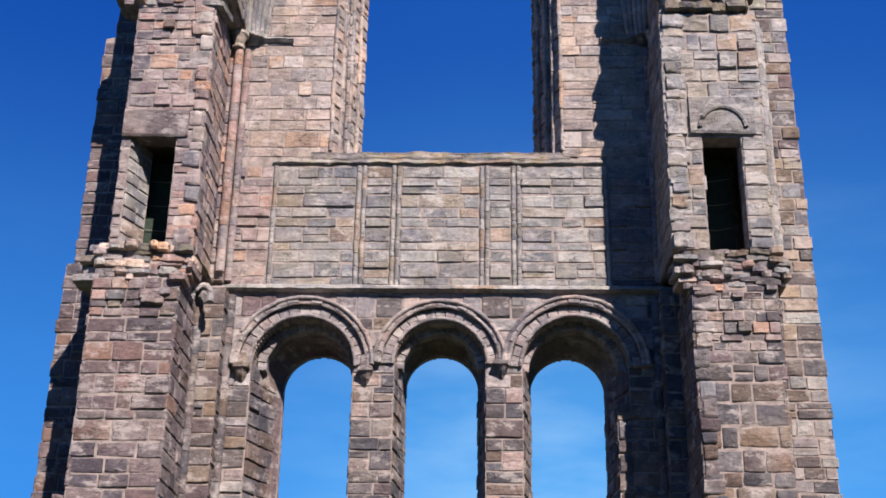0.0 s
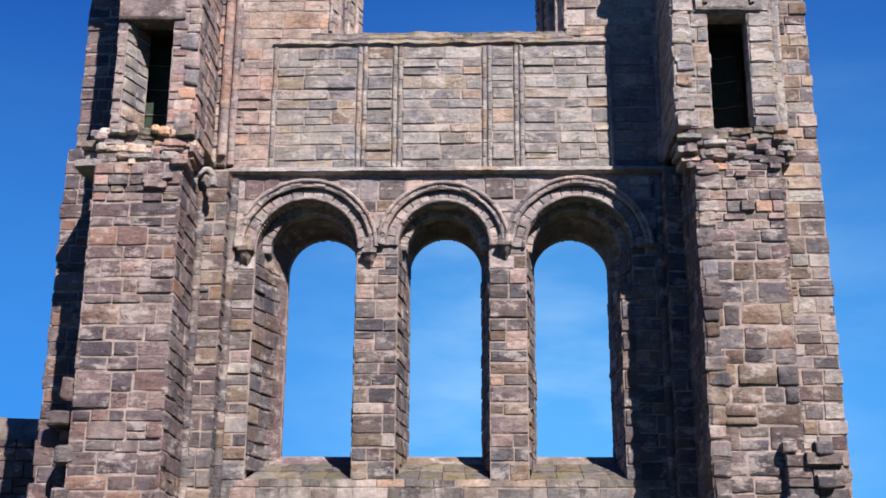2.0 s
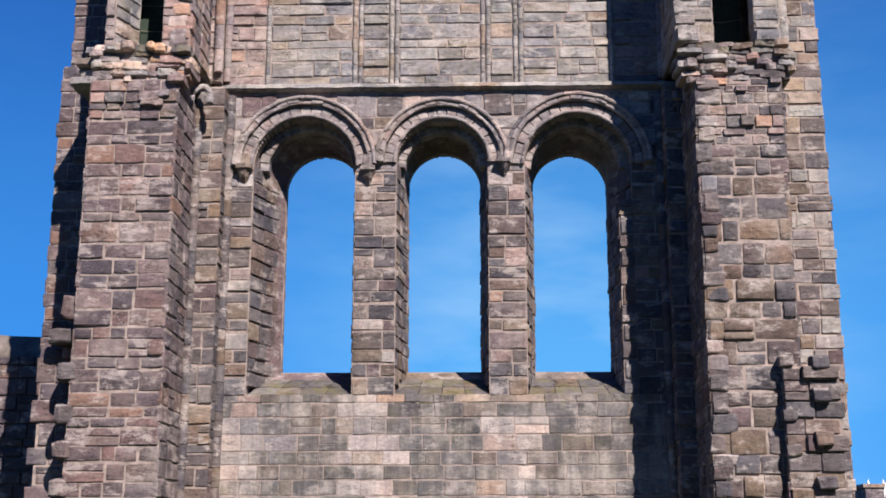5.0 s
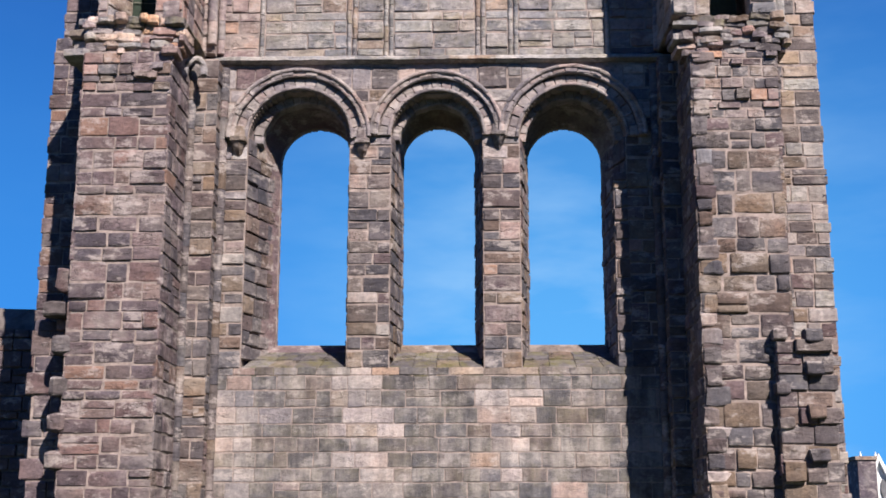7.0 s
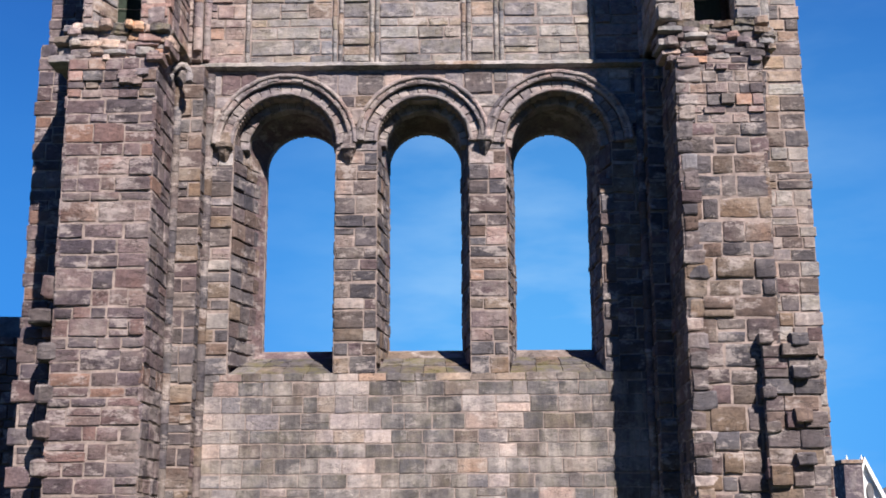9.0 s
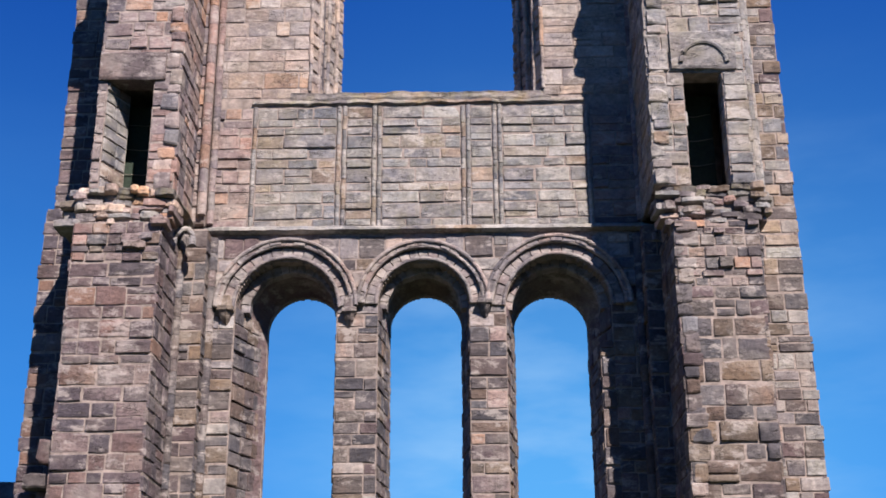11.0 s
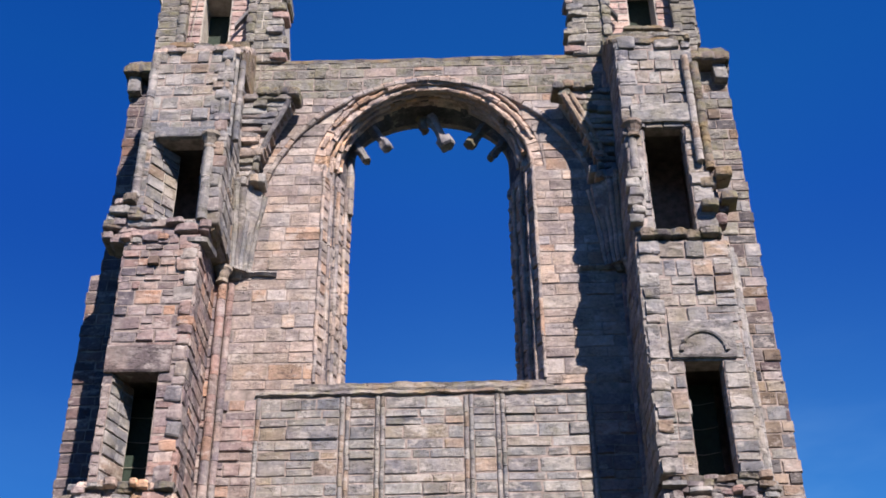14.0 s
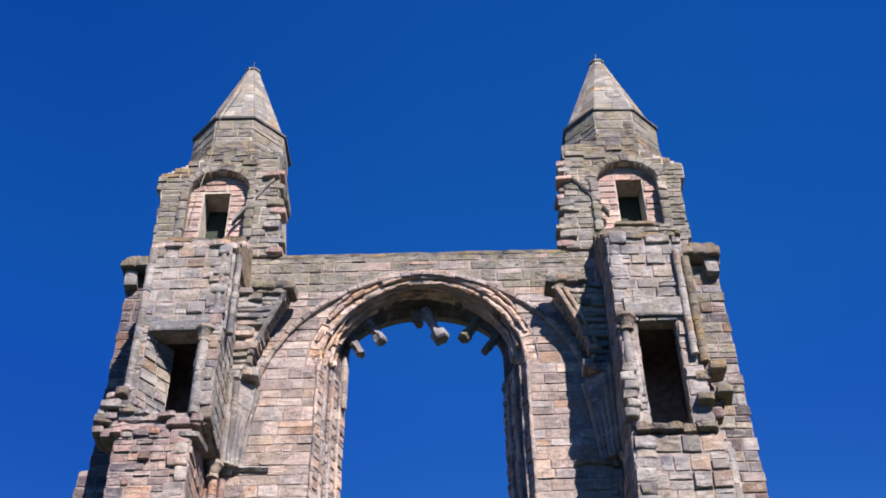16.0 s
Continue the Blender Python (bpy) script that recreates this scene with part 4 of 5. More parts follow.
    # string courses that wrap the inner side and run out on the gable
    for z, a, y0, x0, hh in ((10.87, 4.84, -1.9, 4.4, 0.15), (16.9, 4.66, -1.95, 3.45, 0.13)):
        y = y0
        while y < -0.3:
            w = min(rngt.uniform(0.4, 0.8), -0.28 - y)
            st = Shape()
            st.loft([[(sgn * (a + 0.25), yy, z - hh / 2), (sgn * (a - 0.06), yy, z - hh / 2), (sgn * (a - 0.13), yy, z), (sgn * (a - 0.12), yy, z + hh * 0.3), (sgn * (a + 0.25), yy, z + hh / 2)] for yy in np.linspace(y + 0.005, y + w - 0.005, 4)])
            st.rough(0.03, 3.0).object("string_stone", MATS["mossy"][1], t)
            y += w
        x, xe = spanx(x0, a - 0.1)
        while x < xe - 0.02 and z > 12:
            w = min(rngt.uniform(0.3, 0.6), xe - x)
            yb = -0.3 if abs(x + w / 2) > 4.4 else 0.0
            st = Shape()
            st.loft([[(xx, yb + 0.1, z - hh / 2), (xx, yb - 0.06, z - hh / 2), (xx, yb - 0.12, z), (xx, yb - 0.11, z + hh * 0.3), (xx, yb + 0.1, z + hh / 2)] for xx in np.linspace(x + 0.005, x + w - 0.005, 4)])
            st.rough(0.02, 3.0).object("string_stone", MATS["pale"][1], t)
            x += w

    # ragged ledges of the front pier
    zl = 10.3 if sgn < 0 else 10.2
    a0, a1 = (4.72, 6.75) if sgn < 0 else (4.45, 6.72)
    for k in range(6):
        q = k / 5
        lo, hi = a0 + 0.2 - 0.2 * math.sin(q * 3), a1 - 0.2 + 0.14 * math.sin(q * 2.5)
        p, pe = spanx(lo, hi)
        while p < pe - 0.08:
            w = min(rngt.uniform(0.12, 0.42), pe - p)
            hh = rngt.uniform(0.1, 0.2)
            worn_stone(t, "ledge_stone", (p + w / 2, -1.72 - rngt.uniform(-0.06, 0.06), zl + 0.03 + 0.13 * k + rngt.uniform(-0.04, 0.04)), (w * 1.1, rngt.uniform(0.56, 0.84), hh),
                       rngt.choice(("rose", "pale", "arch", "mossy" if k > 3 else "rose") if sgn < 0 else ("brown", "pale", "rose", "mossy" if k > 2 else "brown")), rngt, (5, 5, 8), 0.1)
            p += w
    if sgn < 0:
        for x, z, w in ((-5.42, 9.82, 0.5), (-5.25, 9.98, 0.4), (-5.0, 10.3, 0.4)):
            worn_stone(t, "projecting_stone", (x, -1.95, z), (w * 0.8, 0.5, 0.17), "rose", rngt)
        for k in range(9):
            worn_stone(t, "projecting_stone", (-6.6 - 0.2 * rngt.random(), -1.0 - 0.8 * rngt.random(), 10.3 + 0.1 * k), (0.5, 0.6, 0.17), "pale", rngt)
        for k, (p, pe) in enumerate(((-6.75, -4.6), (-6.95, -4.6), (-7.0, -4.65), (-6.95, -5.85), (-6.85, -6.1), (-6.75, -6.3))):
            while p < pe - 0.08:
                w = min(rngt.uniform(0.16, 0.46), pe - p)
                worn_stone(t, "ledge_stone", (p + w / 2, -1.74 - rngt.uniform(-0.12, 0.08), 16.58 + 0.19 * k + rngt.uniform(-0.07, 0.07)), (w * 1.12, rngt.uniform(0.56, 0.84), rngt.uniform(0.13, 0.25)),
                           rngt.choice(("rose", "pale", "mossy" if k > 1 else "rose")), rngt, (6, 6, 9), 0.1)
                p += w
    else:
        ragged_course(t, "ledge_stone", 4.6, 6.3, -2.05, 16.42, 0.22, "mossy", rngt, (0.03, 0.16), 0.8, (0.22, 0.42))
        for k in range(6):
            worn_stone(t, "projecting_stone", (4.55 + 0.06 * (k % 2), -2.0, 16.75 + 0.24 * k), (0.3, 0.4, 0.22), "pale", rngt)

    # lintels over the passage openings
    for h, tall in ((holes[0], 0.62 if sgn < 0 else 0.85), (holes[1], 0.3 if sgn < 0 else 0.55)):
        s = Shape()
        x0, x1 = spanx(h[2] - 0.22, min(h[3] + 0.3, 6.42))
        loops = []
        for i in range(9):
            x = x0 + (x1 - x0) * i / 8
            loops.append([(x, -1.62, h[1]), (x, -2.1, h[1]), (x, -2.12, h[1] + 0.05), (x, -2.12, h[1] + tall - 0.04), (x, -2.08, h[1] + tall), (x, -1.62, h[1] + tall)])
        s.loft(loops)
        ln = s.rough(0.02, 2.5).object("lintel", MATS["pale" if sgn > 0 or h is holes[1] else "warm"][1], t)
        if sgn > 0 and h is holes[0]:
            s = Shape()
            cx = (x0 + x1) / 2
            s.tube([(cx + 0.46 * math.cos(q), -2.12, h[1] + 0.08 + 0.5 * math.sin(q)) for q in np.linspace(0.1, math.pi - 0.1, 14)], 0.05, 8)
            s.object("carved_arch", MATS["pale"][1], ln)
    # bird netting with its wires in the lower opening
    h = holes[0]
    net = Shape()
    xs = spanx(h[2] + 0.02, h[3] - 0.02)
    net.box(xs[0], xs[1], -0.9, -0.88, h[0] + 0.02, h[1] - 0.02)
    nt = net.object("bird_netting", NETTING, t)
    for k in range(4):
        w = Shape()
        z = h[0] + 0.3 + k * 0.55
        w.tube([(xs[0], -0.93, z), ((xs[0] + xs[1]) / 2, -0.93, z - 0.03), (xs[1], -0.93, z + 0.04)], 0.008, 5)
        w.object("netting_wire", ROPE, nt)

    # colonnettes of the upper opening
    if sgn < 0:
        shaft(t, "colonnette_drum", -4.83, -2.02, 17.05, 19.1, 0.12, "pale", rngt, (0.9, 1.4))
        capital(t, -4.83, -2.02, 19.0, 0.12, "pale")
        for x, y in ((-4.68, -1.9), (-4.6, -1.6)):
            shaft(t, "colonnette_drum", x, y, 17.05, 19.3, 0.07, "pale", rngt, (0.5, 1.2))
        for x in (-4.66, -4.5, -4.36):
            shaft(t, "roll_drum", x, -1.98 + (x + 4.66), 19.5, 21.9, 0.08, "pale", rngt)
        shaft(t, "roll_drum", -6.36, -2.02, 17.7, 21.9, 0.1, "pale", rngt)
    else:
        shaft(t, "colonnette_drum", 4.66, -2.03, 17.3, 19.15, 0.1, "pale", rngt, (0.5, 1.0))
        shaft(t, "colonnette_drum", 4.8, -1.98, 17.3, 19.15, 0.08, "pale", rngt, (0.5, 1.0))
        capital(t, 4.7, -2.03, 19.05, 0.13, "pale")
        shaft(t, "roll_drum", 6.1, -2.1, 18.3, 21.4, 0.09, "pale", rngt, (0.25, 0.5))
        shaft(t, "roll_drum", 6.3, -2.05, 18.1, 21.2, 0.11, "mossy", rngt, (0.25, 0.5))
        shaft(t, "roll_drum", 6.5, -1.75, 10.95, 16.2, 0.09, "pale", rngt, (0.3, 0.6))
        shaft(t, "roll_drum", 6.62, -1.5, 10.95, 16.2, 0.08, "pale", rngt, (0.3, 0.6))
        for k in range(14):
            worn_stone(t, "projecting_stone", (5.98 + 0.5 * rngt.random(), -1.9 + 0.3 * rngt.random(), 16.7 + 0.12 * k), (rngt.uniform(0.2, 0.36), 0.4, rngt.uniform(0.16, 0.3)), "warm" if k % 3 else "mossy", rngt)
        for x, z in ((6.55, 17.95), (6.6, 17.3), (6.15, 17.1)):
            worn_stone(t, "projecting_stone", (x, -1.95, z), (0.34, 0.6, 0.26), "mossy", rngt)
    # round-headed scar under the ledge in the inner corner
    s = Shape()
    s.tube([(sgn * (4.78 + 0.2 * math.cos(q)), -1.0 + 0.1 * math.sin(q), 10.2 + 0.4 * math.sin(q)) for q in np.linspace(0, math.pi, 9)], 0.07, 8)
    s.rough(0.03, 5).object("arch_scar", MATS["pale"][1], t)

    # toothing of the vanished aisle wall at the foot
    if sgn < 0:
        foot = Shape()
        foot.box(-7.35, -6.55, -1.55, 0.05, 0, 5.1)
        foot.object("foot_core", MORTAR, t)
        msn.face((0, -1.55, 0), (1, 0), lambda z: [(-7.4 + 0.1 * math.sin(z * 9), -6.62)], 1.2, 5.1, "warm", (0.3, 0.44), (0.3, 0.6), 0.09, rngt, 0.016, 0.06)
        ragged_course(t, "ledge_stone", -7.35, -6.6, -1.5, 5.2, 0.3, "warm", rngt, (0.0, 0.2), 0.9, (0.35, 0.6))
        worn_stone(t, "projecting_stone", (-6.72, -1.75, 5.95), (0.36, 0.5, 0.46), "brown", rngt)
        worn_stone(t, "projecting_stone", (-6.85, -1.68, 5.42), (0.5, 0.5, 0.3), "brown", rngt)
        for z in (4.75, 4.0, 3.35, 2.7):
            worn_stone(t, "projecting_stone", (-6.7, -1.75, z), (0.3, 0.8, 0.34), "brown", rngt)
    else:
        foot = Shape()
        foot.box(6.0, 6.95, -2.28, 0.05, 0, 4.75)
        foot.object("foot_core", MORTAR, t)
        msn.face((0, -2.28, 0), (1, 0), lambda z: [(5.98, 6.98 + 0.06 * math.sin(z * 8))], 1.2, 4.75, "brown", (0.26, 0.42), (0.3, 0.6), 0.09, rngt, 0.016, 0.06)
        side_face(6.0, -2.28, -2.1, 1.2, 4.75, "brown", True, length=(0.2, 0.3))
        side_face(6.95, -2.28, 0.0, 1.2, 4.75, "brown", False)
        for x, z in ((6.05, 4.85), (6.62, 4.82), (6.6, 4.25), (6.6, 3.5), (6.05, 3.9), (6.6, 2.75), (6.1, 3.3), (6.05, 2.5)):
            worn_stone(t, "projecting_stone", (x, -2.3 if x > 6.3 else -2.22, z), (0.3, 0.34, 0.24) if x > 6.3 else (0.22, 0.3, 0.2), "brown", rngt, (2, 2, 2))

    # cornice at the head of the flank
    for k in range(4):
        x = 6.45 + 0.34 * k
        worn_stone(t, "cornice_stone", (sgn * x, 0.0, 22.98), (0.4, 0.8, 0.3), "mossy", rngt)
        worn_stone(t, "cornice_stone", (sgn * (x - 0.05), 0.25, 23.25), (0.42, 0.9, 0.3), "mossy", rngt)
    for k in range(6):
        worn_stone(t, "cornice_stone", (sgn * (7.45 + 0.05 * (k % 2)), 0.2 + 0.45 * k, 22.9), (0.5, 0.44, 0.36), "mossy", rngt)
    worn_stone(t, "corbel_stone", (sgn * 7.42, -0.05, 22.6), (0.32, 0.4, 0.5), "pale", rngt)

    # sloping top of the front pier
    pa0, pa1 = (4.4, 6.45) if sgn < 0 else (4.5, 6.3)
    s = Shape()
    x0, x1 = spanx(pa0, pa1)
    s.loft([[(x, 0.0, 21.95), (x, -1.98, 21.95), (x, -1.95, 22.02), (x, -0.3, 23.4), (x, 0.05, 23.7)] for x in np.linspace(x0, x1, 9)])
    s.rough(0.06, 1.7).object("weathered_top", MATS["mossy"][0], t)
    for zz, yy in ((22.0, -2.02), (22.25, -1.75), (22.55, -1.45), (22.85, -1.1), (23.1, -0.8), (23.35, -0.5), (23.55, -0.25)):
        ragged_course(t, "weathered_stone", x0, x1, yy, zz, 0.2, "mossy" if sgn > 0 else "top", rngt, (-0.05, 0.1), 0.6, (0.3, 0.7))

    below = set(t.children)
    # ---- turret: a square head with a blind arch, then an octagon and the spire ----
    ta0, ta1, ty = 4.45, 6.92, -0.5
    cx = -5.27 if sgn < 0 else 5.47
    ac = 5.42 if sgn < 0 else 5.55           # middle of the blind arch
    oz0, oz1 = (23.5, 25.5) if sgn < 0 else (23.6, 25.72)
    dc = ac + 0.08                           # middle of the small doorway in it
    sp_z, aw = 25.35, 0.82

    def head(z):
        lo, hi = ta0, ta1 + 0.03 * (z - 24) + 0.03 * math.sin(z * 7)
        if z > 25.5:
            hi = ta1 + 0.2
        if z > 26.0:
            hi = ta1 + 0.2 - min((z - 26.0) * 1.7, 1.2)
        return spanx(lo, hi)

    def head_open(z):
        if z < sp_z + aw:
            k = arch_half(aw, aw, z - sp_z)
            return minus([head(z)], [spanx(ac - k, ac + k)])
        return [head(z)]

    tc = Shape()
    slab(tc, head_open, 22.5, 27.0, ty + 0.02, ty + 0.22, 0.07)
    slab(tc, lambda z: minus([head(z)], [spanx(dc - 0.35, dc + 0.35)] if oz0 < z < oz1 else []), 22.5, 27.0, ty + 0.24, ty + 1.0, 0.07)
    slab(tc, lambda z: [head(z)], 22.5, 27.0, ty + 1.02, 1.6, 0.3)

    def shoulder(z):
        return [spanx((3.66 if sgn < 0 else 3.72) + 0.08 * max(z - 23.6, 0), 4.5)]

    slab(tc, shoulder, 23.0, 26.9, ty + 0.02, 1.2, 0.1)
    turret = tc.object("turret", MORTAR_PALE, t)
    tm = Masonry(turret, 0)
    tkey = "turret"
    tm.face((0, ty + 0.02, 0), (1, 0), lambda z: minus([head(z)], [spanx(ac - 0.98, ac + 0.98)]) if z < sp_z else minus([head(z)], [spanx(ac - arch_half(1.0, 1.0, z - sp_z), ac + arch_half(1.0, 1.0, z - sp_z))]),
            23.0, 27.0, lambda u, z: "mossy" if z > 26.0 else tkey, (0.14, 0.3), (0.22, 0.65), 0.04, rngt, 0.02, 0.03)
    tm.face((0, ty + 0.24, 0), (1, 0), lambda z: minus([spanx(ac - aw, ac + aw)], [spanx(dc - 0.37, dc + 0.37)] if oz0 < z < oz1 else []), 23.4, 26.15, "pink", (0.17, 0.26), (0.3, 0.6), 0.04, rngt)
    tm.face((0, ty + 0.02, 0), (1, 0), shoulder, 23.0, 26.9, tkey, (0.14, 0.32), (0.25, 0.6), 0.04, rngt, 0.02, 0.03)
    bb = sgn > 0
    tm.face((sgn * (3.88 if sgn < 0 else 3.92), 1.2 if bb else ty, 0), (0, -1 if bb else 1), lambda z: [(0.0, 1.2 - ty)], 23.0, 26.9, tkey, (0.24, 0.36), (0.3, 0.6), 0.035, rngt)
    for a, inner in ((ta1 + 0.02, False),):
        b = (sgn > 0) == inner
        tm.face((sgn * a, 1.6 if b else ty, 0), (0, -1 if b else 1), lambda z: [(0.0, 1.6 - ty)], 23.3, 27.0 if inner else 26.0, tkey, (0.24, 0.36), (0.3, 0.7), 0.035, rngt)
    tm.finish()
    arch_ring(t, "arch_stone", sgn * ac, aw, aw, sp_z, 0.24, ty - 0.03, ty + 0.2, 13, tkey, rngt)
    for k in range(2):
        zz = 23.6
        while zz < sp_z:
            worn_stone(t, "jamb_stone", (sgn * (ac + (0.9 if k else -0.9)), ty + 0.06, zz + 0.17), (0.22, 0.28, 0.34), tkey, rngt, (1, 1, 1))
            zz += 0.35
    for k in range(11):
        zz = 23.15 + 0.3 * k + rngt.uniform(-0.06, 0.06)
        worn_stone(turret, "toothing_stone", (sgn * (3.8 + 0.08 * max(zz - 23.6, 0) + rngt.uniform(-0.1, 0.06)), ty + 0.2 + rngt.uniform(-0.08, 0.1), zz), (0.42, 0.5, rngt.uniform(0.16, 0.26)), rngt.choice(("turret", "pale", "pink")), rngt, (4, 4, 6), 0.1)
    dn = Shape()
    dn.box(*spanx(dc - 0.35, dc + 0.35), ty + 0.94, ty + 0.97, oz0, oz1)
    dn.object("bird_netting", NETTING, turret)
    # old roof line: a sloping drip course across the inner part of the head
    s = Shape()
    p0, p1 = (sgn * 3.95, 25.75), (sgn * 4.95, 24.2)
    s.loft([[(p0[0] + (p1[0] - p0[0]) * q, y, p0[1] + (p1[1] - p0[1]) * q + dz) for y, dz in ((ty + 0.1, -0.08), (ty - 0.06, -0.05), (ty - 0.09, 0.03), (ty + 0.1, 0.09))] for q in np.linspace(0, 1, 9)])
    s.rough(0.03, 4.0).object("roof_scar", MATS["pale"][1], turret)
    ragged_course(t, "turret_foot_stone", *spanx(4.5 if sgn < 0 else 4.7, 6.5), ty - 0.05, 23.45, 0.2, "mossy", rngt, (0.0, 0.2), 0.6, (0.3, 0.6))
    for k in range(4 if sgn > 0 else 0):
        ragged_course(t, "turret_foot_stone", *spanx(4.75 + 0.08 * k, 6.55 - 0.05 * k), ty - 0.46 + 0.05 * k, 23.08 + 0.12 * k, 0.12, "mossy" if k % 2 else "turret", rngt, (0.0, 0.14), 0.5, (0.25, 0.7))
    # octagon
    oc = Shape()

    def octo(r, z, y=0.85):
        return [(cx + r * math.cos(k * math.pi / 4 + math.pi / 8), y + r * math.sin(k * math.pi / 4 + math.pi / 8), z) for k in range(8)]

    oc.loft([octo(1.40, 26.4), octo(1.40, 28.3)])
    drum = oc.object("octagon", MORTAR_PALE, t)
    om = Masonry(drum, 0)
    for k in range(8):
        p, q = Vector(octo(1.405, 0)[k]), Vector(octo(1.405, 0)[(k + 1) % 8])
        d = q - p
        om.face(p, d, lambda z, L=d.length: [(0.0, L)], 27.2, 28.3, "turret", (0.3, 0.4), (0.5, 1.2), 0.015, rngt, 0.006, 0.004)
    # sloping shoulder where the square turns into the octagon, in mossy courses
    hx0, hx1 = spanx(3.8 if sgn < 0 else 3.95, 6.85)

    def shoulder_ring(q, z):
        out = []
        for px, py, _ in octo(1.42, 0):
            dx, dy = px - cx, py - 0.85
            lim = min((hx1 - cx if dx > 0 else cx - hx0) / abs(dx), ((1.55 - 0.85) if dy > 0 else (0.85 + 0.48)) / abs(dy))
            sx, sy = cx + dx * lim, 0.85 + dy * lim
            out.append((sx + (px - sx) * q, sy + (py - sy) * q, z))
        return out

    sh = Shape()
    sh.loft([shoulder_ring(0.0, 26.2), shoulder_ring(0.08, 26.5), shoulder_ring(0.55, 27.0), shoulder_ring(1.0, 27.35)])
    sh.rough(0.04, 1.6).object("shoulder", MATS["mossy"][0], drum)
    for c in range(5):
        zz, q0 = 26.3 + 0.21 * c, (0.02, 0.1, 0.32, 0.6, 0.85)[c]
        rg = shoulder_ring(q0, 0)
        for k in range(8):
            p, q = Vector(rg[k]), Vector(rg[(k + 1) % 8])
            d = q - p
            if d.length > 0.2:
                om.face(p, d, lambda z, L=d.length: [(0.0, L)], zz, zz + 0.22, "mossy" if c > 2 else "turret", (0.2, 0.24), (0.3, 0.7), 0.03, rngt, 0.012, 0.02)
    om.finish()
    # the string is coloured dark grey, to draw a black line round the spire
    rim = Shape()
    rim.loft([octo(1.38, 28.28), octo(1.47, 28.31), octo(1.48, 28.38), octo(1.36, 28.43)])
    rim.rough(0.035, 4.5).object("spire_string", DARK_GREY, drum)
    # spire: eight faces in broad courses, with a slight batter change
    sc = Shape()
    sc.loft([octo(1.33, 28.4), octo(0.18, 31.88)])
    spire = sc.object("spire", MORTAR_PALE, t)
    zz, i = 28.45, 0
    while zz < 31.84:
        hh = min(rngt.uniform(0.34, 0.5), 31.88 - zz)
        for k in range(8):
            def rad(z):
                return 1.36 - (z - 28.4) * 1.15 / 3.48
            e0, e1 = octo(rad(zz + 0.004), zz + 0.004), octo(rad(zz + hh - 0.006), zz + hh - 0.006)
            cuts = [0, 1] if rad(zz) < 0.7 else [0, 0.4 + 0.2 * rngt.random(), 1]
            for c0, c1 in zip(cuts, cuts[1:]):
                pts = [Vector(e0[k]).lerp(Vector(e0[(k + 1) % 8]), c0 + 0.005), Vector(e0[k]).lerp(Vector(e0[(k + 1) % 8]), c1 - 0.005),
                       Vector(e1[k]).lerp(Vector(e1[(k + 1) % 8]), c1 - 0.005), Vector(e1[k]).lerp(Vector(e1[(k + 1) % 8]), c0 + 0.005)]
                nrm = (pts[1] - pts[0]).cross(pts[3] - pts[0]).normalized()
                o = rngt.uniform(0.0, 0.012)
                fr = Shape()
                fr.loft([[tuple(p - nrm * 0.05) for p in pts], [tuple(p + nrm * o) for p in pts]])
                fr.object("spire_stone", SPIRE_STONE, spire)
        zz += hh
    cap = Shape()
    cap.loft([octo(0.18, 31.82), octo(0.25, 31.88), octo(0.25, 31.97), octo(0.15, 32.05)])
    cap.rough(0.02, 6).object("spire_cap", DARK_GREY, spire)
    fin = Shape()
    fin.tube([(cx, 0.85, 32.02), (cx, 0.85, 32.26), (cx, 0.85, 32.5)], [0.025, 0.018, 0.008], 6)
    fin.object("finial", DARK_GREY, spire)
    if sgn < 0:
        cb = Shape()
        cb.tube([(cx - 0.05, 0.6, 31.92), (-5.35, 0.05, 30.3), (-5.62, -0.42, 28.75), (-5.66, -0.6, 28.35), (-5.72, -0.55, 27.2), (-5.8, -0.62, 26.3), (-5.95, -0.62, 25.1), (-6.02, -0.62, 23.7)], 0.012, 6)
        cb.object("lightning_cable", ROPE, t)
    # the turret is scaled about the camera's eye, so its outline in view stays
    eye_scale = Matrix.Translation((-0.013, 0.43, -0.03)) @ Matrix.Scale(1.018, 4)
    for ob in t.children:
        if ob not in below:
            ob.matrix_basis = eye_scale @ ob.matrix_basis
    msn.finish()
    return t


SPIRE_STONE = stone_material("spire_stone", [(0.36, 0.34, 0.31), (0.34, 0.325, 0.3), (0.38, 0.355, 0.32), (0.33, 0.31, 0.285), (0.35, 0.33, 0.29)], True, gain=0.62, stain=0.35, lichen=0.3, orange=0.8, bump=0.3)
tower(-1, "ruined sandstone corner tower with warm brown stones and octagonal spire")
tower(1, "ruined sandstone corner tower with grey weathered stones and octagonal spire")

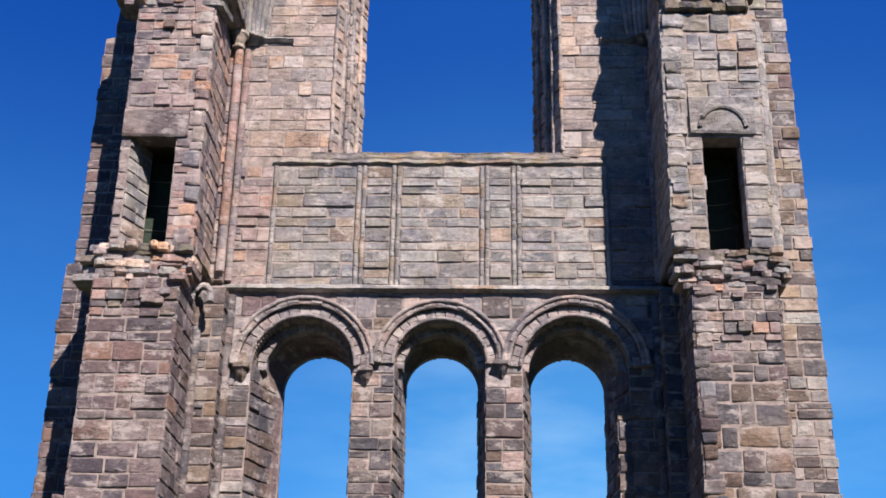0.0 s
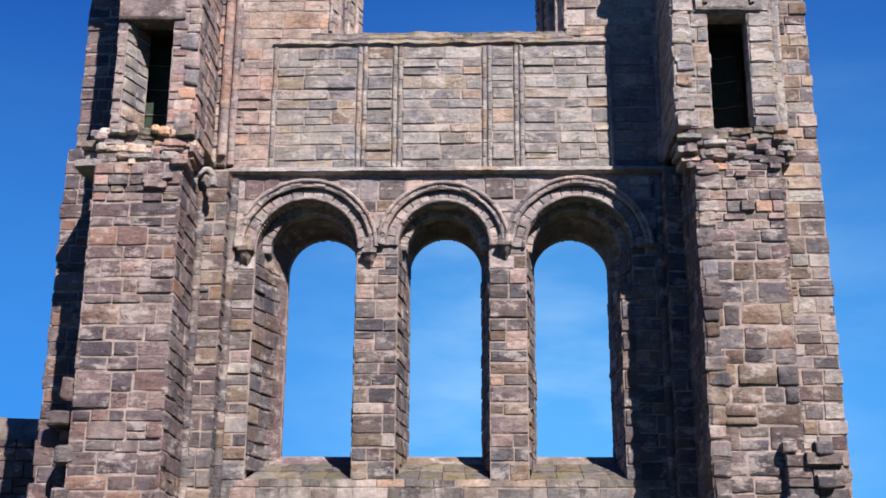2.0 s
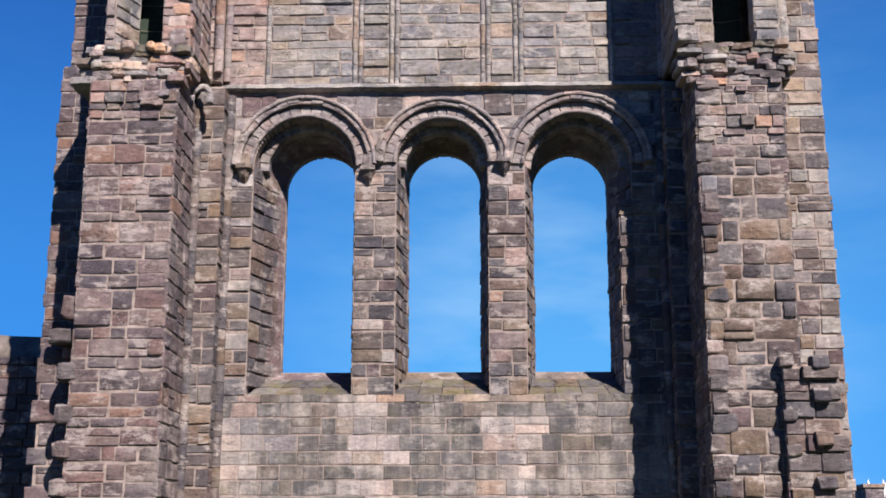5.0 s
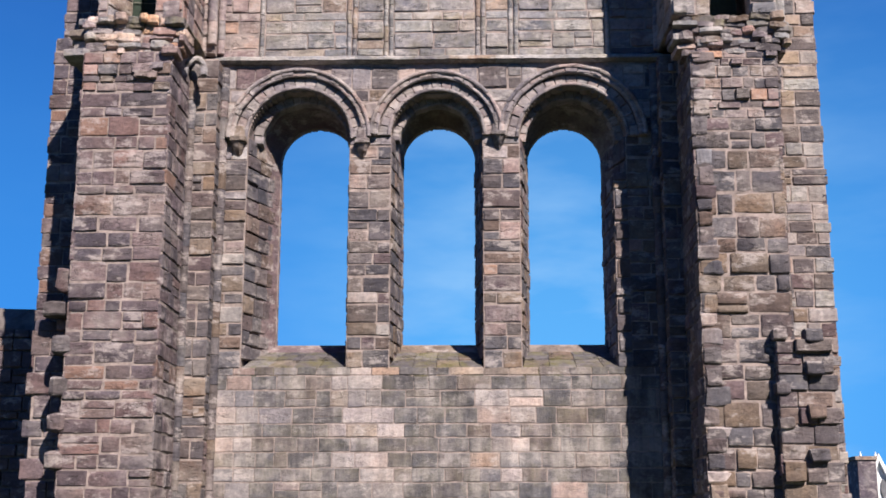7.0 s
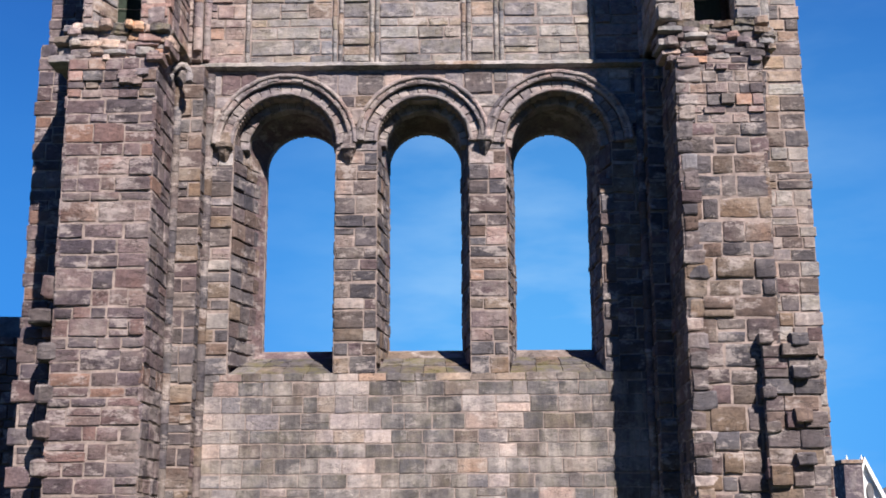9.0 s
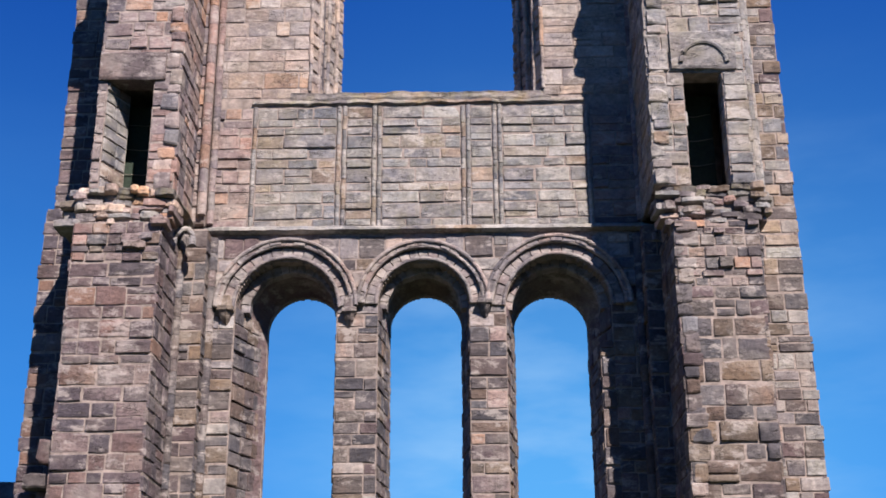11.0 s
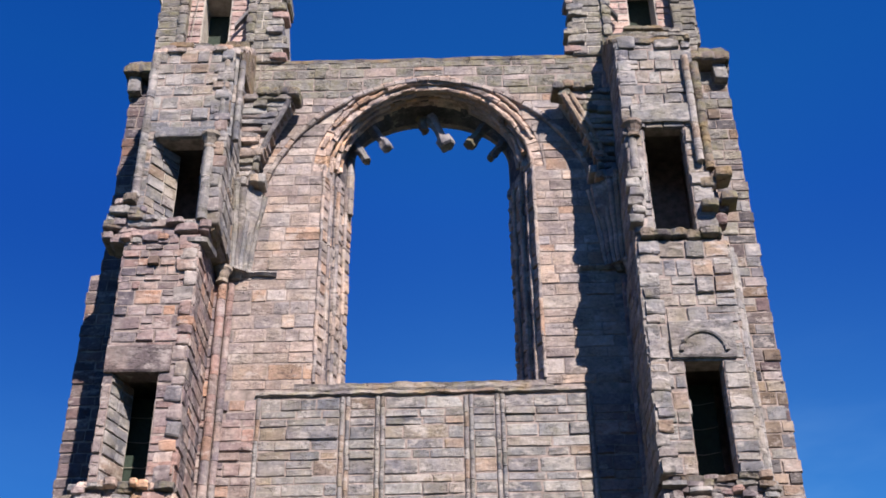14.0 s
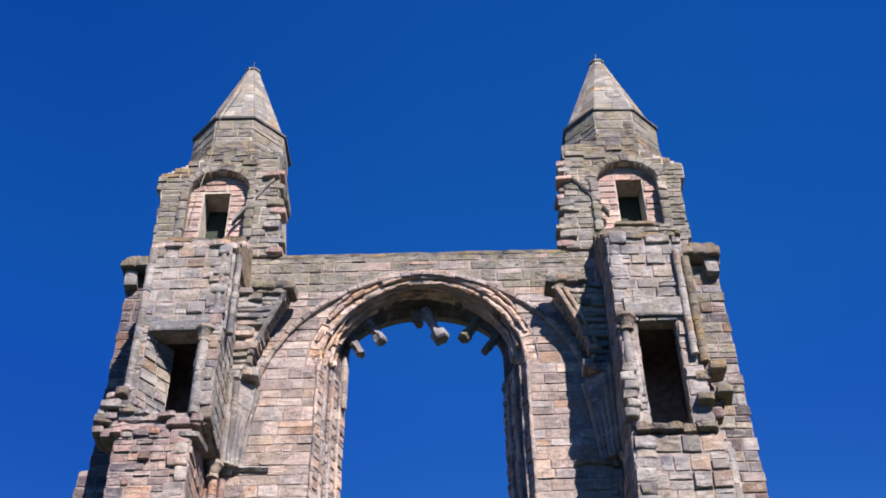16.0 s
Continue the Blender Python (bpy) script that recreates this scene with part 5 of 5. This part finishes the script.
# ---- springers of the fallen vault, against the gable ----
rngv = random.Random(5)
for sgn in (-1, 1):
    sp = thing("vault_springer", "broken sandstone vault springer clinging to the gable wall", "springer", (sgn * 4.3, 0.0, 16.95), group="vault springers")
    ox, oz = sgn * 4.3, 16.95
    # a fan of ribs rising from the capital
    for k, (x1, y1, z1) in enumerate(((4.72, -0.7, 19.2), (4.58, -0.74, 19.0), (4.43, -0.7, 19.15), (4.28, -0.62, 18.95), (4.13, -0.5, 19.1), (3.99, -0.36, 18.9), (3.86, -0.2, 18.95))):
        x0, y0 = 4.62 - 0.085 * k, (-0.34, -0.36, -0.33, -0.28, -0.22, -0.15, -0.08)[k]
        s = Shape()
        s.tube([(sgn * (x0 + (x1 - x0) * q ** 1.2) - ox, y0 + (y1 - y0) * q ** 1.3, 16.9 + (z1 - 16.9) * q - oz) for q in np.linspace(0, 1, 8)], [0.06 + 0.025 * q for q in np.linspace(0, 1, 8)], 8)
        s.rough(0.03, 4.0).object("rib", MATS["pale"][1], sp)
    s = Shape()
    s.loft([[(sgn * (a0) - ox, 0.02, z - oz), (sgn * a0 - ox, -d * 0.7, z - oz), (sgn * (a0 + a1) / 2 - ox, -d, z - oz), (sgn * a1 - ox, -d * 0.8, z - oz), (sgn * a1 - ox, 0.02, z - oz)]
            for z, a0, a1, d in ((16.75, 4.3, 4.5, 0.1), (17.0, 4.2, 4.55, 0.24), (17.7, 4.1, 4.55, 0.32), (18.4, 3.92, 4.65, 0.5), (18.95, 3.86, 4.7, 0.62))])
    s.rough(0.04, 2.0).object("springer_body", MATS["pale"][1], sp)
    for k in range(6):
        worn_stone(sp, "broken_end", (sgn * (3.9 + 0.14 * k) - ox, -0.35 - 0.15 * rngv.random(), 19.1 + 0.12 * rngv.random() - oz), (0.2, 0.5, 0.26), "pale", rngv)
    # upper fragment of the vault web with its rib, fanning towards the middle
    up = Shape()
    loops = []
    for q in np.linspace(0, 1, 7):
        z = 19.5 + 2.2 * q
        inner = 4.15 - 0.85 * q ** 1.3
        loops.append([(sgn * 4.5 - ox, 0.02, z - oz), (sgn * 4.5 - ox, -0.3 - 0.25 * q, z - oz), (sgn * (inner + 0.3) - ox, -0.32 - 0.3 * q, z - oz), (sgn * inner - ox, -0.1 - 0.35 * q, z - oz), (sgn * inner - ox, 0.02, z - oz)])
    up.loft(loops)
    up.rough(0.07, 1.8).object("vault_web", MORTAR_PALE, sp)
    for q in np.linspace(0.02, 0.97, 13):
        z = 19.5 + 2.2 * q
        inner = 4.15 - 0.85 * q ** 1.3
        x = 4.5
        while x > inner - 0.02:
            w = min(rngv.uniform(0.25, 0.65), x - inner + 0.06)
            worn_stone(sp, "web_stone", (sgn * (x - w / 2) - ox, -0.2 - 0.3 * q + rngv.uniform(-0.05, 0.05), z - oz + rngv.uniform(-0.04, 0.04)), (w * 1.1, 0.42, rngv.uniform(0.14, 0.22)), rngv.choice(("turret", "pale", "top")), rngv, (5, 6, 6), 0.06)
            x -= w
    for off, rr in ((0.0, 0.07),) if sgn < 0 else ((0.0, 0.08), (0.17, 0.07)):
        s = Shape()
        s.tube([(sgn * (4.2 + off - 0.85 * q ** 1.3) - ox, -0.3 - 0.42 * q, 19.4 + 2.1 * q - oz) for q in np.linspace(0, 1, 8)], rr, 8)
        s.rough(0.03, 4.0).object("rib", MATS["pale"][1], sp)
    for k in range(4):
        worn_stone(sp, "broken_end", (sgn * (3.25 + 0.25 * k) - ox, -0.5, 21.75 + 0.05 * (k % 2) - oz), (0.3, 0.6, 0.24), "mossy", rngv)

# ---- beside and behind the ruin ----
stub = thing("ruined_wall", "dark shaded end of a ruined stone wall", "wall", (-12.0, 5.0, 0))
s = Shape()
s.loft([[(x, 0.9, 0), (x, -0.9, 0), (x, -0.85, h - 0.5), (x, -0.5, h), (x, 0.4, h + 0.1), (x, 0.9, h - 0.4)] for x, h in ((-4.5, 6.8), (-3, 6.4), (-1.5, 6.7), (0, 6.6), (0.8, 6.65), (1.6, 6.55), (2.4, 6.45), (4.0, 6.4))])
wc = s.rough(0.12, 0.9).object("wall_core", SHADE_RUBBLE, stub)
sm = Masonry(stub, 0)
sm.face((0, -0.88, 0), (1, 0), lambda z: [(-4.4, 3.9)], 0.2, 6.0, "warm", (0.28, 0.42), (0.35, 0.7), 0.06, random.Random(2))
sm.finish()

house = thing("stone_house", "distant stone house with a white painted gable", "house", (27.0, 60.0, 0))
s = Shape()
s.box(-1.25, -0.05, -0.5, 8, 0, 5.75)
s.object("wall", MATS["warm"][1], house)
s = Shape()
s.box(-1.4, 0.02, -0.6, 8.1, 5.75, 5.98)
s.object("wall_coping", MATS["pale"][1], house)
for x in (-1.0, -0.02):
    s = Shape()
    s.tube([(x, -0.4, 5.96), (x, -0.4, 6.06), (x, -0.4, 6.12), (x, -0.4, 6.32)], [0.08, 0.09, 0.05, 0.01], 6)
    s.object("finial", WHITE_PAINT, house)
s = Shape()
s.loft([[(-0.6, y, 3.0), (1.6, y, 3.0), (0.2, y, 6.0)] for y in (0.0, 7.5)])
s.object("gable", WHITE_PAINT, house)
s = Shape()
s.loft([[(-0.85, y, 3.0), (-0.6, y, 2.9), (0.2, y, 5.75), (1.45, y, 2.9), (1.7, y, 3.0), (0.2, y, 6.2)] for y in (-0.35, -0.05)])
s.object("bargeboard", WHITE_PAINT, house)
s = Shape()
s.loft([[(0.5 + 0.22 * math.cos(q), y, 3.9 + 0.62 * math.sin(q)) for q in np.linspace(0, 2 * math.pi, 17)[:-1]] for y in (-0.12, 0.02)])
s.object("arched_window", SLATE, house)
s = Shape()
s.loft([[(1.2, y, 3.0), (5.5, y, 4.9), (9.5, y, 3.0)] for y in (2.0, 9.0)])
s.object("roof", SLATE, house)

# an unseen wall, added behind and to the right to block low sky and deepen shadows
blocker = thing("wall_sky_block", "unseen wall added behind the camera to block low sky light", "wall", kind="structure")
s = Shape()
s.box(-40, 36, -42, -41, -0.2, 16)
s.box(35, 36, -41, -8, -0.2, 16)
s.object("precinct_masonry", SHADE_RUBBLE, blocker)
